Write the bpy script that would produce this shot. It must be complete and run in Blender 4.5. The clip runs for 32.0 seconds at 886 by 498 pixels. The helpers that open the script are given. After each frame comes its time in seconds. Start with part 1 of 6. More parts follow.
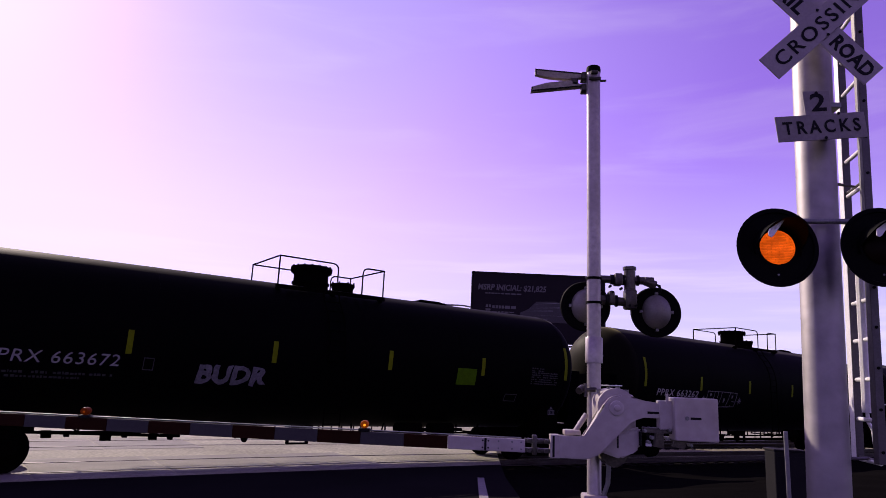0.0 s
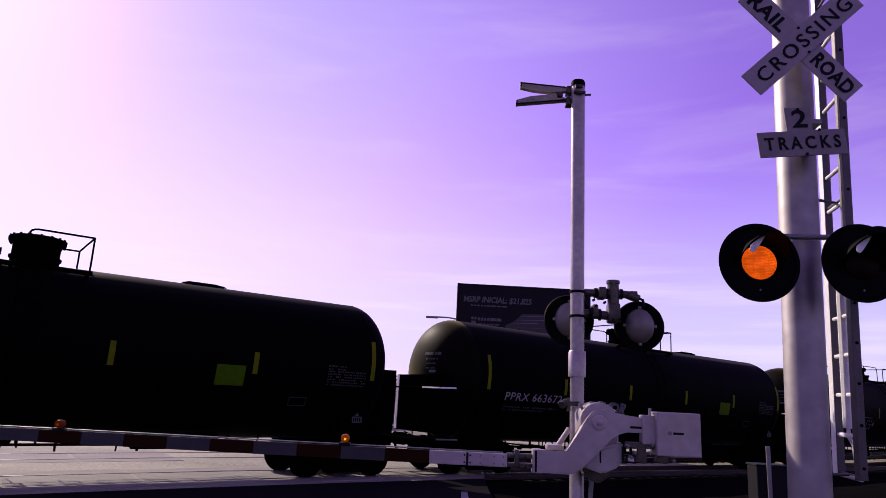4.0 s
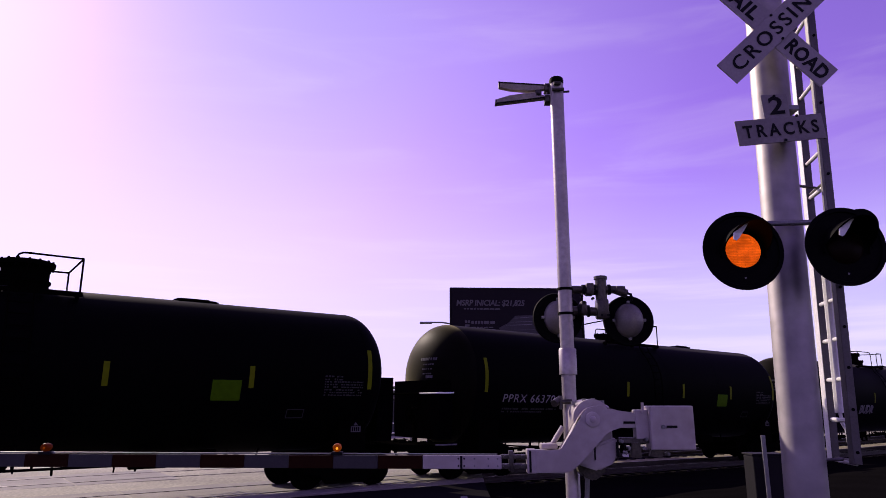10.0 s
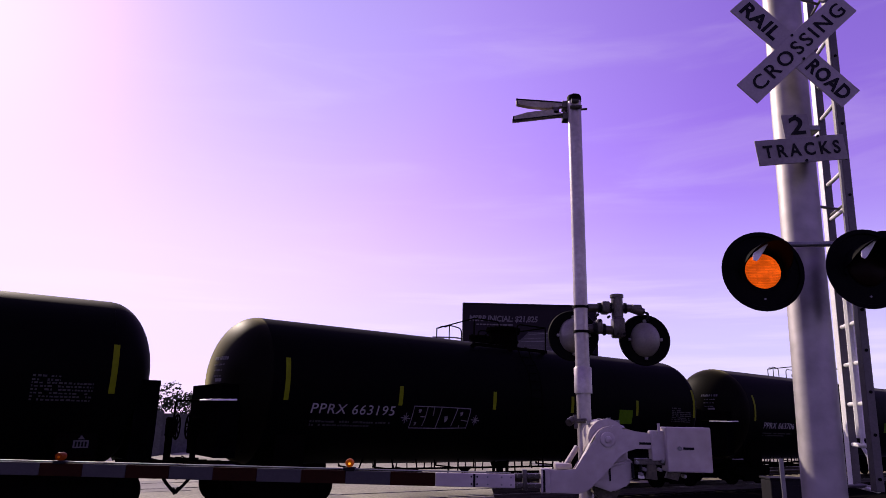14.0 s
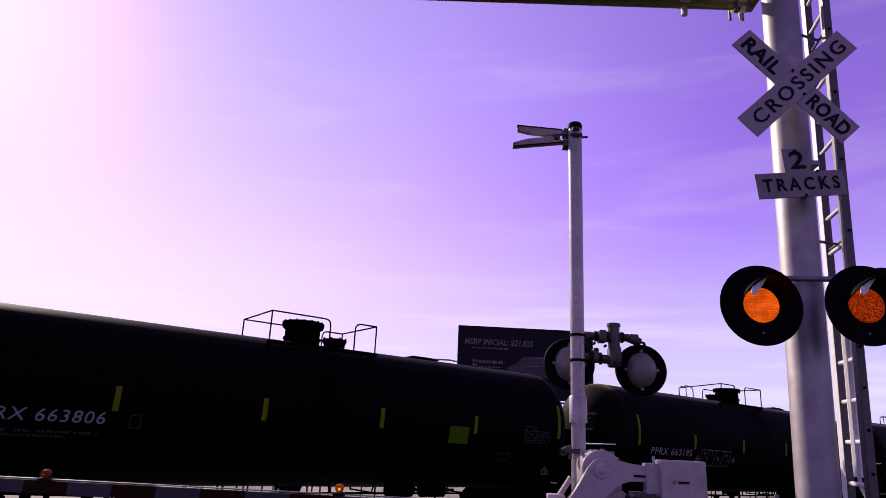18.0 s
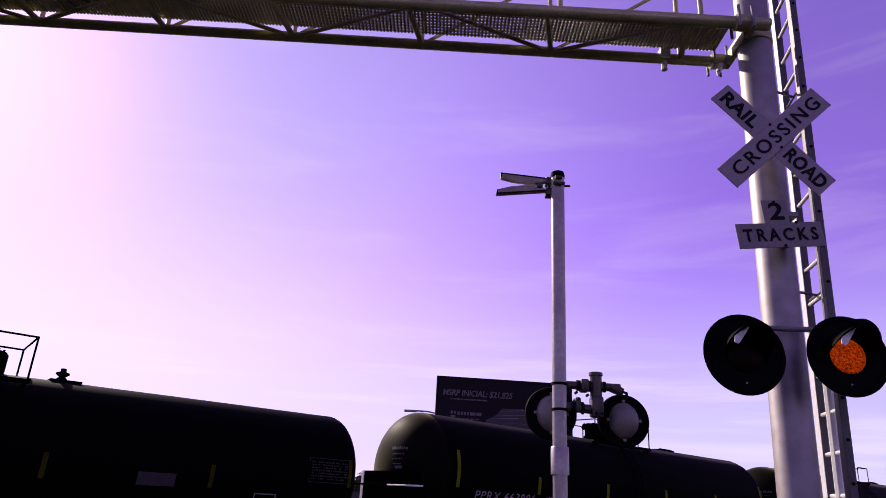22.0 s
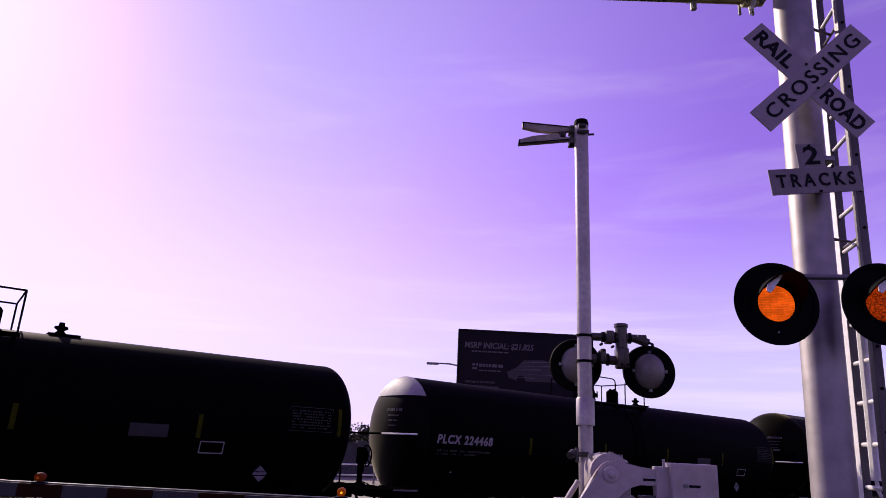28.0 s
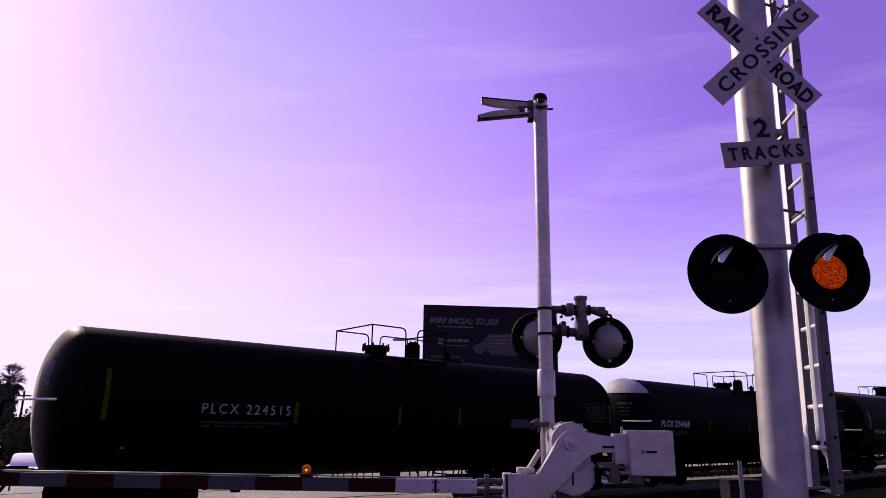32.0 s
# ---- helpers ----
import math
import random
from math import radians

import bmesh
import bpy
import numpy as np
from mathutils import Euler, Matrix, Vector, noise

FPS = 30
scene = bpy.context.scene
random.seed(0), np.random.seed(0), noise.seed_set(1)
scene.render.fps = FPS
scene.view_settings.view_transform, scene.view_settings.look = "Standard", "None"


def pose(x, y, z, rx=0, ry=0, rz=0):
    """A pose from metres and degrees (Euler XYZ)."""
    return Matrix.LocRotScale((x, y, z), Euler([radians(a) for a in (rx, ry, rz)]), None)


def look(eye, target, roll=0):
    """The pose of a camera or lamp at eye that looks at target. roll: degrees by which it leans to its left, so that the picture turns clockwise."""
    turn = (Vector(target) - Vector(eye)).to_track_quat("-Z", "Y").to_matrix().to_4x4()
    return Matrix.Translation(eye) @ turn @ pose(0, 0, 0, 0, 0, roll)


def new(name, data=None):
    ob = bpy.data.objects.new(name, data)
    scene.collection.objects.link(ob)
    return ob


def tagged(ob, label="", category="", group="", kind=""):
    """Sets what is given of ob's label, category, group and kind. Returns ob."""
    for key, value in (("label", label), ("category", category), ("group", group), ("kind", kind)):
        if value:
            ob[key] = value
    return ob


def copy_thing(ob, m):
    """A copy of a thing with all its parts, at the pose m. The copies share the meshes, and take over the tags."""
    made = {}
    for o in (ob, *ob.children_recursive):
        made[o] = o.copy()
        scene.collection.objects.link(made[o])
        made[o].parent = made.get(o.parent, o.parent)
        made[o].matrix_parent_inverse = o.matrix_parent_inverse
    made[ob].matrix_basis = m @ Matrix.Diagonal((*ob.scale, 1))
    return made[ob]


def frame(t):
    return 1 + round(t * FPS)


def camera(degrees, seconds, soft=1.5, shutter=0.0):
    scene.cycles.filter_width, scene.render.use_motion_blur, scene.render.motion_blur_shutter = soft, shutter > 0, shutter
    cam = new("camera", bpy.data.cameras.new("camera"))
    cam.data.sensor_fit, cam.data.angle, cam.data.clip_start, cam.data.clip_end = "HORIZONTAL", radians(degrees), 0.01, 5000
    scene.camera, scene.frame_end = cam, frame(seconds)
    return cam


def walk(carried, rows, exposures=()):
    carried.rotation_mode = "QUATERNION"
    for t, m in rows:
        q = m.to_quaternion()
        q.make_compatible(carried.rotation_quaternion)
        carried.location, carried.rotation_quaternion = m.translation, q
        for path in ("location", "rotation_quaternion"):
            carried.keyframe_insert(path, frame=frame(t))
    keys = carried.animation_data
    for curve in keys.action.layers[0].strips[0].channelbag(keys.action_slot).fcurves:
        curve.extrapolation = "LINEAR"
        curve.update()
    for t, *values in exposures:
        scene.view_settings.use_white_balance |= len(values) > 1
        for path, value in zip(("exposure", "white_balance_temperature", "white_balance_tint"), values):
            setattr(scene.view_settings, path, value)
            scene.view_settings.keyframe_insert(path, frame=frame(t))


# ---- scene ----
cam = camera(67.13, 32.0, soft=0.8)


def aim(x, y, z, yaw, pitch, roll):
    """A hand-held camera pose from its place, heading, tilt and lean."""
    return pose(x, y, z, 0, 0, yaw) @ pose(0, 0, 0, 90 + pitch) @ pose(0, 0, 0, 0, 0, roll)


# seconds, x, y, z, yaw, pitch, roll
PATH = [
    (0, -0.035, -0.109, 1.581, 3.20, 11.38, 2.49),
    (0.5, -0.040, -0.112, 1.570, 3.04, 11.50, 2.43),
    (1, -0.052, -0.060, 1.589, 3.78, 11.35, 1.91),
    (1.5, -0.044, -0.039, 1.571, 4.78, 11.32, 2.20),
    (2, -0.033, -0.045, 1.573, 3.59, 11.11, 1.83),
    (2.5, -0.030, -0.071, 1.579, 2.99, 10.80, 1.89),
    (4.5, 0.003, -0.073, 1.595, 1.96, 12.77, 2.84),
    (5, 0.015, -0.064, 1.582, 2.94, 12.76, 2.66),
    (5.5, 0.030, -0.051, 1.583, 3.57, 12.74, 1.37),
    (6, 0.039, -0.073, 1.586, 2.67, 13.48, 1.71),
    (6.5, 0.030, -0.083, 1.592, 2.18, 13.63, 1.20),
    (7, 0.025, -0.092, 1.586, 2.23, 13.49, 1.23),
    (7.5, 0.040, -0.078, 1.583, 1.89, 13.65, 0.54),
    (8, 0.054, -0.069, 1.573, 1.85, 13.52, 0.65),
    (8.5, 0.060, -0.042, 1.582, 0.96, 13.52, -0.17),
    (9, 0.061, -0.037, 1.573, 1.26, 13.10, -0.46),
    (9.5, 0.062, -0.035, 1.585, 1.44, 12.86, -0.71),
    (10, 0.055, -0.026, 1.582, 1.33, 12.91, -0.02),
    (10.5, 0.052, -0.036, 1.590, 1.63, 12.99, 0.69),
    (11, 0.056, -0.040, 1.571, 1.84, 13.26, 0.37),
    (11.5, 0.054, -0.040, 1.586, 1.73, 13.23, 0.06),
    (12, 0.051, -0.019, 1.580, 2.13, 13.11, 0.32),
    (12.5, 0.040, -0.023, 1.582, 2.84, 13.62, 0.25),
    (13, 0.044, -0.019, 1.583, 3.27, 13.97, -0.24),
    (13.5, 0.038, -0.017, 1.580, 2.15, 13.46, 1.17),
    (14, 0.030, -0.025, 1.593, 2.51, 14.15, 1.11),
    (14.5, 0.018, -0.009, 1.597, 2.49, 14.18, 0.91),
    (16.5, -0.035, -0.002, 1.595, 1.80, 14.52, 4.03),
    (17, -0.033, -0.007, 1.605, 1.67, 15.19, 2.37),
    (17.5, -0.012, 0.000, 1.597, 2.11, 15.20, 2.55),
    (18, 0.029, -0.003, 1.625, 2.36, 15.99, 2.63),
    (18.5, 0.046, -0.000, 1.631, 2.30, 15.47, 4.00),
    (19, 0.045, -0.008, 1.631, 1.96, 16.22, 3.92),
    (19.5, 0.006, -0.001, 1.640, 2.92, 15.33, 4.37),
    (20, -0.015, 0.019, 1.633, 2.88, 15.03, 4.60),
    (20.5, -0.016, 0.023, 1.646, 3.65, 15.41, 2.99),
    (21, -0.006, 0.017, 1.618, 2.82, 14.75, 3.31),
    (21.5, 0.008, 0.001, 1.612, 2.02, 15.89, 2.07),
    (22, 0.004, 0.047, 1.590, 0.77, 20.36, 3.18),
    (22.5, -0.007, 0.021, 1.605, 1.32, 18.78, 3.60),
    (23, -0.011, 0.026, 1.618, 1.33, 18.86, 3.27),
    (23.5, -0.015, 0.036, 1.611, 1.55, 19.42, 3.45),
    (24, -0.006, 0.020, 1.613, 1.47, 18.79, 3.19),
    (24.5, -0.011, 0.020, 1.624, 1.93, 18.67, 2.83),
    (25, -0.003, 0.025, 1.619, 1.74, 18.62, 2.99),
    (25.5, 0.005, 0.040, 1.632, 2.12, 18.10, 2.66),
    (27.5, -0.021, 0.133, 1.602, 1.78, 16.44, 3.31),
    (28, -0.024, 0.135, 1.607, 2.29, 16.35, 2.68),
    (28.5, -0.021, 0.145, 1.604, 2.30, 16.30, 2.57),
    (29, -0.027, 0.105, 1.605, 1.74, 16.06, 2.19),
    (29.5, -0.014, 0.113, 1.596, 0.32, 14.95, 1.53),
    (30, 0.002, 0.117, 1.581, -0.01, 14.99, 1.41),
    (30.5, 0.006, 0.129, 1.596, 0.19, 14.36, 0.60),
    (31, 0.011, 0.134, 1.590, -0.31, 14.59, 0.64),
    (31.5, 0.016, 0.128, 1.590, -0.92, 14.60, 0.54),
    (32, 0.011, 0.124, 1.606, -0.91, 14.40, 0.87),
]
EXPOSURES = [(0, 0.0, 6500, 35), (32, 0.0, 6500, 35)]
walk(cam, [(r[0], aim(*r[1:])) for r in PATH], EXPOSURES)

# ---- sky and sun ----
SUN_AZ, SUN_EL = radians(-43), radians(32)      # azimuth from +y towards +x
sun_dir = Vector((math.sin(SUN_AZ) * math.cos(SUN_EL), math.cos(SUN_AZ) * math.cos(SUN_EL), math.sin(SUN_EL)))
world = bpy.data.worlds.new("sky")
scene.world = world
world.use_nodes = True
wt = world.node_tree
wt.nodes.clear()
w_out = wt.nodes.new("ShaderNodeOutputWorld")
w_bg = wt.nodes.new("ShaderNodeBackground")
w_sky = wt.nodes.new("ShaderNodeTexSky")
w_sky.sky_type = "NISHITA"
w_sky.sun_disc = False
w_sky.sun_elevation, w_sky.sun_rotation = SUN_EL, SUN_AZ
w_sky.altitude, w_sky.air_density, w_sky.dust_density, w_sky.ozone_density = 100, 1.0, 0.4, 2.2
w_bg.inputs["Strength"].default_value = 0.132
# thin haze low over the horizon and faint streaks of high cloud
w_co = wt.nodes.new("ShaderNodeTexCoord")
w_sep = wt.nodes.new("ShaderNodeSeparateXYZ")
wt.links.new(w_co.outputs["Generated"], w_sep.inputs[0])
w_low = wt.nodes.new("ShaderNodeMapRange")
w_low.interpolation_type = "SMOOTHERSTEP"
for key, v in (("From Min", 0.42), ("From Max", -0.02), ("To Min", 0.06), ("To Max", 0.85)):
    w_low.inputs[key].default_value = v
wt.links.new(w_sep.outputs["Z"], w_low.inputs["Value"])
w_map = wt.nodes.new("ShaderNodeMapping")
w_map.inputs["Rotation"].default_value = (0.0, 0.03, 0.5)
w_map.inputs["Scale"].default_value = (2.0, 2.6, 13.0)
wt.links.new(w_co.outputs["Generated"], w_map.inputs["Vector"])
w_noise = wt.nodes.new("ShaderNodeTexNoise")
w_noise.inputs["Scale"].default_value, w_noise.inputs["Detail"].default_value, w_noise.inputs["Roughness"].default_value = 1.3, 7, 0.55
w_noise.inputs["Distortion"].default_value = 0.6
wt.links.new(w_map.outputs[0], w_noise.inputs["Vector"])
w_streak = wt.nodes.new("ShaderNodeMapRange")
w_streak.interpolation_type = "SMOOTHSTEP"
for key, v in (("From Min", 0.46), ("From Max", 0.78), ("To Min", 0.0), ("To Max", 0.15)):
    w_streak.inputs[key].default_value = v
wt.links.new(w_noise.outputs[0], w_streak.inputs["Value"])
w_hazy = wt.nodes.new("ShaderNodeMix")
w_hazy.data_type = "RGBA"
w_hazy.inputs["B"].default_value = (4.45, 5.7, 7.6, 1)
wt.links.new(w_low.outputs[0], w_hazy.inputs["Factor"])
w_violet = wt.nodes.new("ShaderNodeMix")
w_violet.data_type, w_violet.blend_type = "RGBA", "MULTIPLY"
w_violet.inputs["Factor"].default_value = 1.0
w_dot = wt.nodes.new("ShaderNodeVectorMath")          # the tint pales towards the sun
w_dot.operation = "DOT_PRODUCT"
w_dot.inputs[1].default_value = sun_dir
wt.links.new(w_co.outputs["Generated"], w_dot.inputs[0])
w_tint = wt.nodes.new("ShaderNodeValToRGB")
w_tint.color_ramp.interpolation = "B_SPLINE"
w_stops = w_tint.color_ramp.elements
for pos, col in ((0.5, (0.705, 0.228, 0.65)), (0.6, (0.745, 0.252, 0.67)), (0.8, (0.95, 0.43, 0.72)), (0.9, (0.77, 0.465, 0.64)), (0.99, (0.55, 0.41, 0.55))):
    w_el = w_stops.new(pos)
    w_el.color = (*col, 1)
w_stops.remove(w_stops[-1])
w_stops.remove(w_stops[0])
wt.links.new(w_dot.outputs["Value"], w_tint.inputs["Fac"])
w_double = wt.nodes.new("ShaderNodeVectorMath")
w_double.operation = "SCALE"
w_double.inputs["Scale"].default_value = 2.0
wt.links.new(w_tint.outputs["Color"], w_double.inputs[0])
wt.links.new(w_double.outputs["Vector"], w_violet.inputs["B"])
wt.links.new(w_sky.outputs[0], w_violet.inputs["A"])
wt.links.new(w_violet.outputs["Result"], w_hazy.inputs["A"])
w_cloud = wt.nodes.new("ShaderNodeMix")
w_cloud.data_type = "RGBA"
w_cloud.inputs["B"].default_value = (6.6, 6.6, 7.0, 1)
wt.links.new(w_streak.outputs[0], w_cloud.inputs["Factor"])
wt.links.new(w_hazy.outputs["Result"], w_cloud.inputs["A"])
# a pale streak of thin cloud lying low over the horizon
w_bank = wt.nodes.new("ShaderNodeMapping")
w_bank.inputs["Location"].default_value = (0.3, 0.0, 0.15)
w_bank.inputs["Scale"].default_value = (1.6, 1.9, 26.0)
wt.links.new(w_co.outputs["Generated"], w_bank.inputs["Vector"])
w_bnoise = wt.nodes.new("ShaderNodeTexNoise")
w_bnoise.inputs["Scale"].default_value, w_bnoise.inputs["Detail"].default_value, w_bnoise.inputs["Roughness"].default_value = 1.5, 5, 0.5
wt.links.new(w_bank.outputs[0], w_bnoise.inputs["Vector"])
w_bfac, w_bhigh, w_bmul = wt.nodes.new("ShaderNodeMapRange"), wt.nodes.new("ShaderNodeMapRange"), wt.nodes.new("ShaderNodeMath")
for node, rows in ((w_bfac, (0.48, 0.72, 0.0, 0.34)), (w_bhigh, (0.26, 0.15, 0.0, 1.0))):
    node.interpolation_type = "SMOOTHSTEP"
    for key, v in zip(("From Min", "From Max", "To Min", "To Max"), rows):
        node.inputs[key].default_value = v
wt.links.new(w_bnoise.outputs[0], w_bfac.inputs["Value"])
wt.links.new(w_sep.outputs["Z"], w_bhigh.inputs["Value"])
w_bmul.operation = "MULTIPLY"
wt.links.new(w_bfac.outputs[0], w_bmul.inputs[0])
wt.links.new(w_bhigh.outputs[0], w_bmul.inputs[1])
w_low_cloud = wt.nodes.new("ShaderNodeMix")
w_low_cloud.data_type = "RGBA"
w_low_cloud.inputs["B"].default_value = (7.4, 7.2, 7.7, 1)
wt.links.new(w_bmul.outputs[0], w_low_cloud.inputs["Factor"])
wt.links.new(w_cloud.outputs["Result"], w_low_cloud.inputs["A"])
wt.links.new(w_low_cloud.outputs["Result"], w_bg.inputs["Color"])
wt.links.new(w_bg.outputs[0], w_out.inputs["Surface"])
sun = new("sun", bpy.data.lights.new("sun", "SUN"))
sun.data.energy, sun.data.angle, sun.data.color = 5.0, radians(0.6), (1.0, 0.96, 0.74)
sun.matrix_world = look(sun_dir * 60, (0, 0, 0))

# ---- materials ----


def material(name, base, rough=0.6, metal=0.0, vary=0.25, scale=6.0, fine=60.0, bump=0.15, tint=None, spec=0.5, rnd=0.0, sheen=None):
    """A worn surface: a base colour, patches of a second tint at a large and a small scale, and a fine relief."""
    m = bpy.data.materials.new(name)
    m.use_nodes = True
    t = m.node_tree
    b = t.nodes["Principled BSDF"]
    b.inputs["Roughness"].default_value, b.inputs["Metallic"].default_value = rough, metal
    b.inputs["Specular IOR Level"].default_value = spec
    if sheen:                                            # a sheen that brightens the rims: amount, spread, colour
        b.inputs["Sheen Weight"].default_value, b.inputs["Sheen Roughness"].default_value = sheen[:2]
        b.inputs["Sheen Tint"].default_value = (*sheen[2], 1)
    co = t.nodes.new("ShaderNodeTexCoord")
    big, small = t.nodes.new("ShaderNodeTexNoise"), t.nodes.new("ShaderNodeTexNoise")
    for nz, s in ((big, scale), (small, fine)):
        nz.inputs["Scale"].default_value, nz.inputs["Detail"].default_value = s, 6
        t.links.new(co.outputs["Object"], nz.inputs["Vector"])
    add = t.nodes.new("ShaderNodeMath")
    add.operation = "MULTIPLY"
    t.links.new(big.outputs[0], add.inputs[0])
    t.links.new(small.outputs[0], add.inputs[1])
    ramp = t.nodes.new("ShaderNodeMapRange")
    ramp.inputs["From Min"].default_value, ramp.inputs["From Max"].default_value = 0.12, 0.42
    t.links.new(add.outputs[0], ramp.inputs["Value"])
    mix = t.nodes.new("ShaderNodeMix")
    mix.data_type = "RGBA"
    second = tint or tuple(c * (1 - vary) for c in base)
    mix.inputs["A"].default_value = (*second, 1)
    mix.inputs["B"].default_value = (*base, 1)
    t.links.new(ramp.outputs[0], mix.inputs["Factor"])
    last = mix.outputs["Result"]
    if rnd:
        info = t.nodes.new("ShaderNodeObjectInfo")
        hsv = t.nodes.new("ShaderNodeHueSaturation")
        mr = t.nodes.new("ShaderNodeMapRange")
        mr.inputs["To Min"].default_value, mr.inputs["To Max"].default_value = 1 - rnd, 1 + rnd
        t.links.new(info.outputs["Random"], mr.inputs["Value"])
        t.links.new(mr.outputs[0], hsv.inputs["Value"])
        t.links.new(last, hsv.inputs["Color"])
        last = hsv.outputs[0]
    t.links.new(last, b.inputs["Base Color"])
    if bump:
        bp = t.nodes.new("ShaderNodeBump")
        bp.inputs["Strength"].default_value, bp.inputs["Distance"].default_value = bump, 0.01
        t.links.new(small.outputs[0], bp.inputs["Height"])
        t.links.new(bp.outputs[0], b.inputs["Normal"])
    return m


def glow(name, color, strength):
    m = bpy.data.materials.new(name)
    m.use_nodes = True
    b = m.node_tree.nodes["Principled BSDF"]
    b.inputs["Base Color"].default_value = (*(c * 0.1 for c in color), 1)
    b.inputs["Emission Color"].default_value = (*color, 1)
    b.inputs["Emission Strength"].default_value = strength
    b.inputs["Roughness"].default_value = 0.5
    b.inputs["Specular IOR Level"].default_value = 0.05
    return m


M_TANK = material("black tank paint", (0.0012, 0.0011, 0.0014), 0.6, vary=0.4, scale=1.2, fine=25, bump=0.04, tint=(0.0008, 0.0008, 0.001), spec=0.014, sheen=(0.06, 0.2, (0.9, 0.85, 1.0)))
M_TANK_DUSTY = material("faded tank paint", (0.0013, 0.0012, 0.0014), 0.6, vary=0.4, scale=1.5, fine=30, bump=0.05, spec=0.014)
# head paints for the sun-facing end, the rim highlight put in as sheen
M_HEAD_LIT = material("dusty head paint with sunlit sheen", (0.003, 0.0028, 0.0018), 0.5, sheen=(0.42, 0.3, (1.0, 0.92, 0.45)), vary=0.6, scale=1.5, fine=30, bump=0.02, spec=0.02)
M_HEAD_GREY_LIT = material("grey-black head paint with sunlit sheen", (0.003, 0.0027, 0.0022), 0.5, sheen=(0.3, 0.3, (1.0, 0.93, 0.75)), vary=0.5, scale=1.5, fine=30, bump=0.02, spec=0.02)
M_SHIELD = material("scuffed black shield paint", (0.0019, 0.0014, 0.0023), 0.7, vary=0.6, scale=2.5, fine=18, bump=0.03, spec=0.0)
M_PALE = material("pale head paint", (0.34, 0.33, 0.32), 0.6, vary=0.45, scale=3, fine=40)
M_IRON = material("sooty iron", (0.0015, 0.0014, 0.0013), 0.75, metal=0.0, vary=0.5, scale=5, fine=60, tint=(0.0022, 0.0017, 0.0014), spec=0.0)
M_RAIL = material("polished rail steel", (0.045, 0.04, 0.038), 0.5, metal=0.7, vary=0.4, scale=4, fine=60, tint=(0.03, 0.02, 0.015))
M_HAND = material("white handrail paint", (0.75, 0.74, 0.72), 0.5, vary=0.2, scale=8, fine=60)
M_YELLOW = material("yellow reflective tape", (0.13, 0.16, 0.002), 0.6, vary=0.3, scale=10, fine=90, bump=0.05, spec=0.06)
M_YELLOW_DULL = material("dirty yellow reflective tape", (0.05, 0.055, 0.003), 0.7, vary=0.5, scale=8, fine=60, bump=0.05, spec=0.03)
M_GREEN = material("green placard paint", (0.055, 0.13, 0.001), 0.6, vary=0.35, scale=8, fine=60, bump=0.03, spec=0.05)
M_STENCIL = material("white stencil paint", (0.3, 0.29, 0.29), 0.7, vary=0.45, scale=9, fine=70, bump=0.05)
M_SPRAY = material("dull spray paint", (0.15, 0.14, 0.155), 0.7, vary=0.6, scale=5, fine=25, bump=0.05)
M_WORN = material("worn grey stencil paint", (0.075, 0.072, 0.075), 0.75, vary=0.6, scale=6, fine=50, bump=0.05)
M_GHOST = material("nearly vanished stencil paint", (0.01, 0.009, 0.01), 0.75, vary=0.6, scale=6, fine=50, bump=0.05)
M_LADDER = material("dull ladder steel", (0.085, 0.075, 0.075), 0.5, metal=0.2, vary=0.4, scale=6, fine=60, bump=0.08)
M_FAINT = material("faded stencil paint", (0.024, 0.022, 0.024), 0.7, vary=0.5, scale=9, fine=70, bump=0.05)
M_ALU = material("silver mast paint", (0.33, 0.305, 0.3), 0.56, metal=0.75, vary=0.4, scale=1.3, fine=6, bump=0.015)
M_GATEMAST = material("grey gate mast paint", (0.4, 0.36, 0.35), 0.42, metal=0.6, vary=0.35, scale=2.5, fine=22, bump=0.04)
M_CAST = material("dull cast bracket metal", (0.085, 0.075, 0.065), 0.4, metal=0.5, vary=0.6, scale=14, fine=60, bump=0.2)
M_PLATE = material("stained olive steel", (0.1, 0.092, 0.066), 0.55, metal=0.2, vary=0.6, scale=9, fine=50, bump=0.15, spec=0.2)
M_GALV = material("galvanised steel", (0.22, 0.22, 0.22), 0.5, metal=0.6, vary=0.35, scale=9, fine=80, bump=0.08)
M_TRUSS = material("weathered truss paint", (0.46, 0.42, 0.2), 0.42, metal=0.3, vary=0.4, scale=5, fine=60, bump=0.1)
M_WHITE = material("white gate enamel", (0.42, 0.37, 0.365), 0.42, vary=0.25, scale=2.5, fine=12, bump=0.02, tint=(0.31, 0.27, 0.255))
M_SIGN = material("white sign sheeting", (0.27, 0.235, 0.235), 0.5, vary=0.2, scale=5, fine=60, bump=0.02)
M_BLADE = material("dull sign blade", (0.42, 0.36, 0.32), 0.55, vary=0.5, scale=3, fine=30, bump=0.04)
M_SIGN_OLD = material("weathered sign sheeting", (0.2, 0.175, 0.165), 0.55, vary=0.3, scale=4, fine=40, bump=0.03)
M_LETTER = material("black sign ink", (0.006, 0.006, 0.007), 0.6, vary=0.2, scale=10, fine=60, bump=0, spec=0.1)
M_DISC = material("matt black enamel", (0.0025, 0.0025, 0.003), 0.7, vary=0.4, scale=6, fine=60, bump=0.05, spec=0.04)
M_DOME = material("grey lamp housing", (0.19, 0.175, 0.165), 0.45, metal=0.25, vary=0.3, scale=6, fine=60)
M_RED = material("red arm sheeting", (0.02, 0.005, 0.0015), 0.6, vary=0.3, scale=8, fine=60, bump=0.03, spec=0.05)
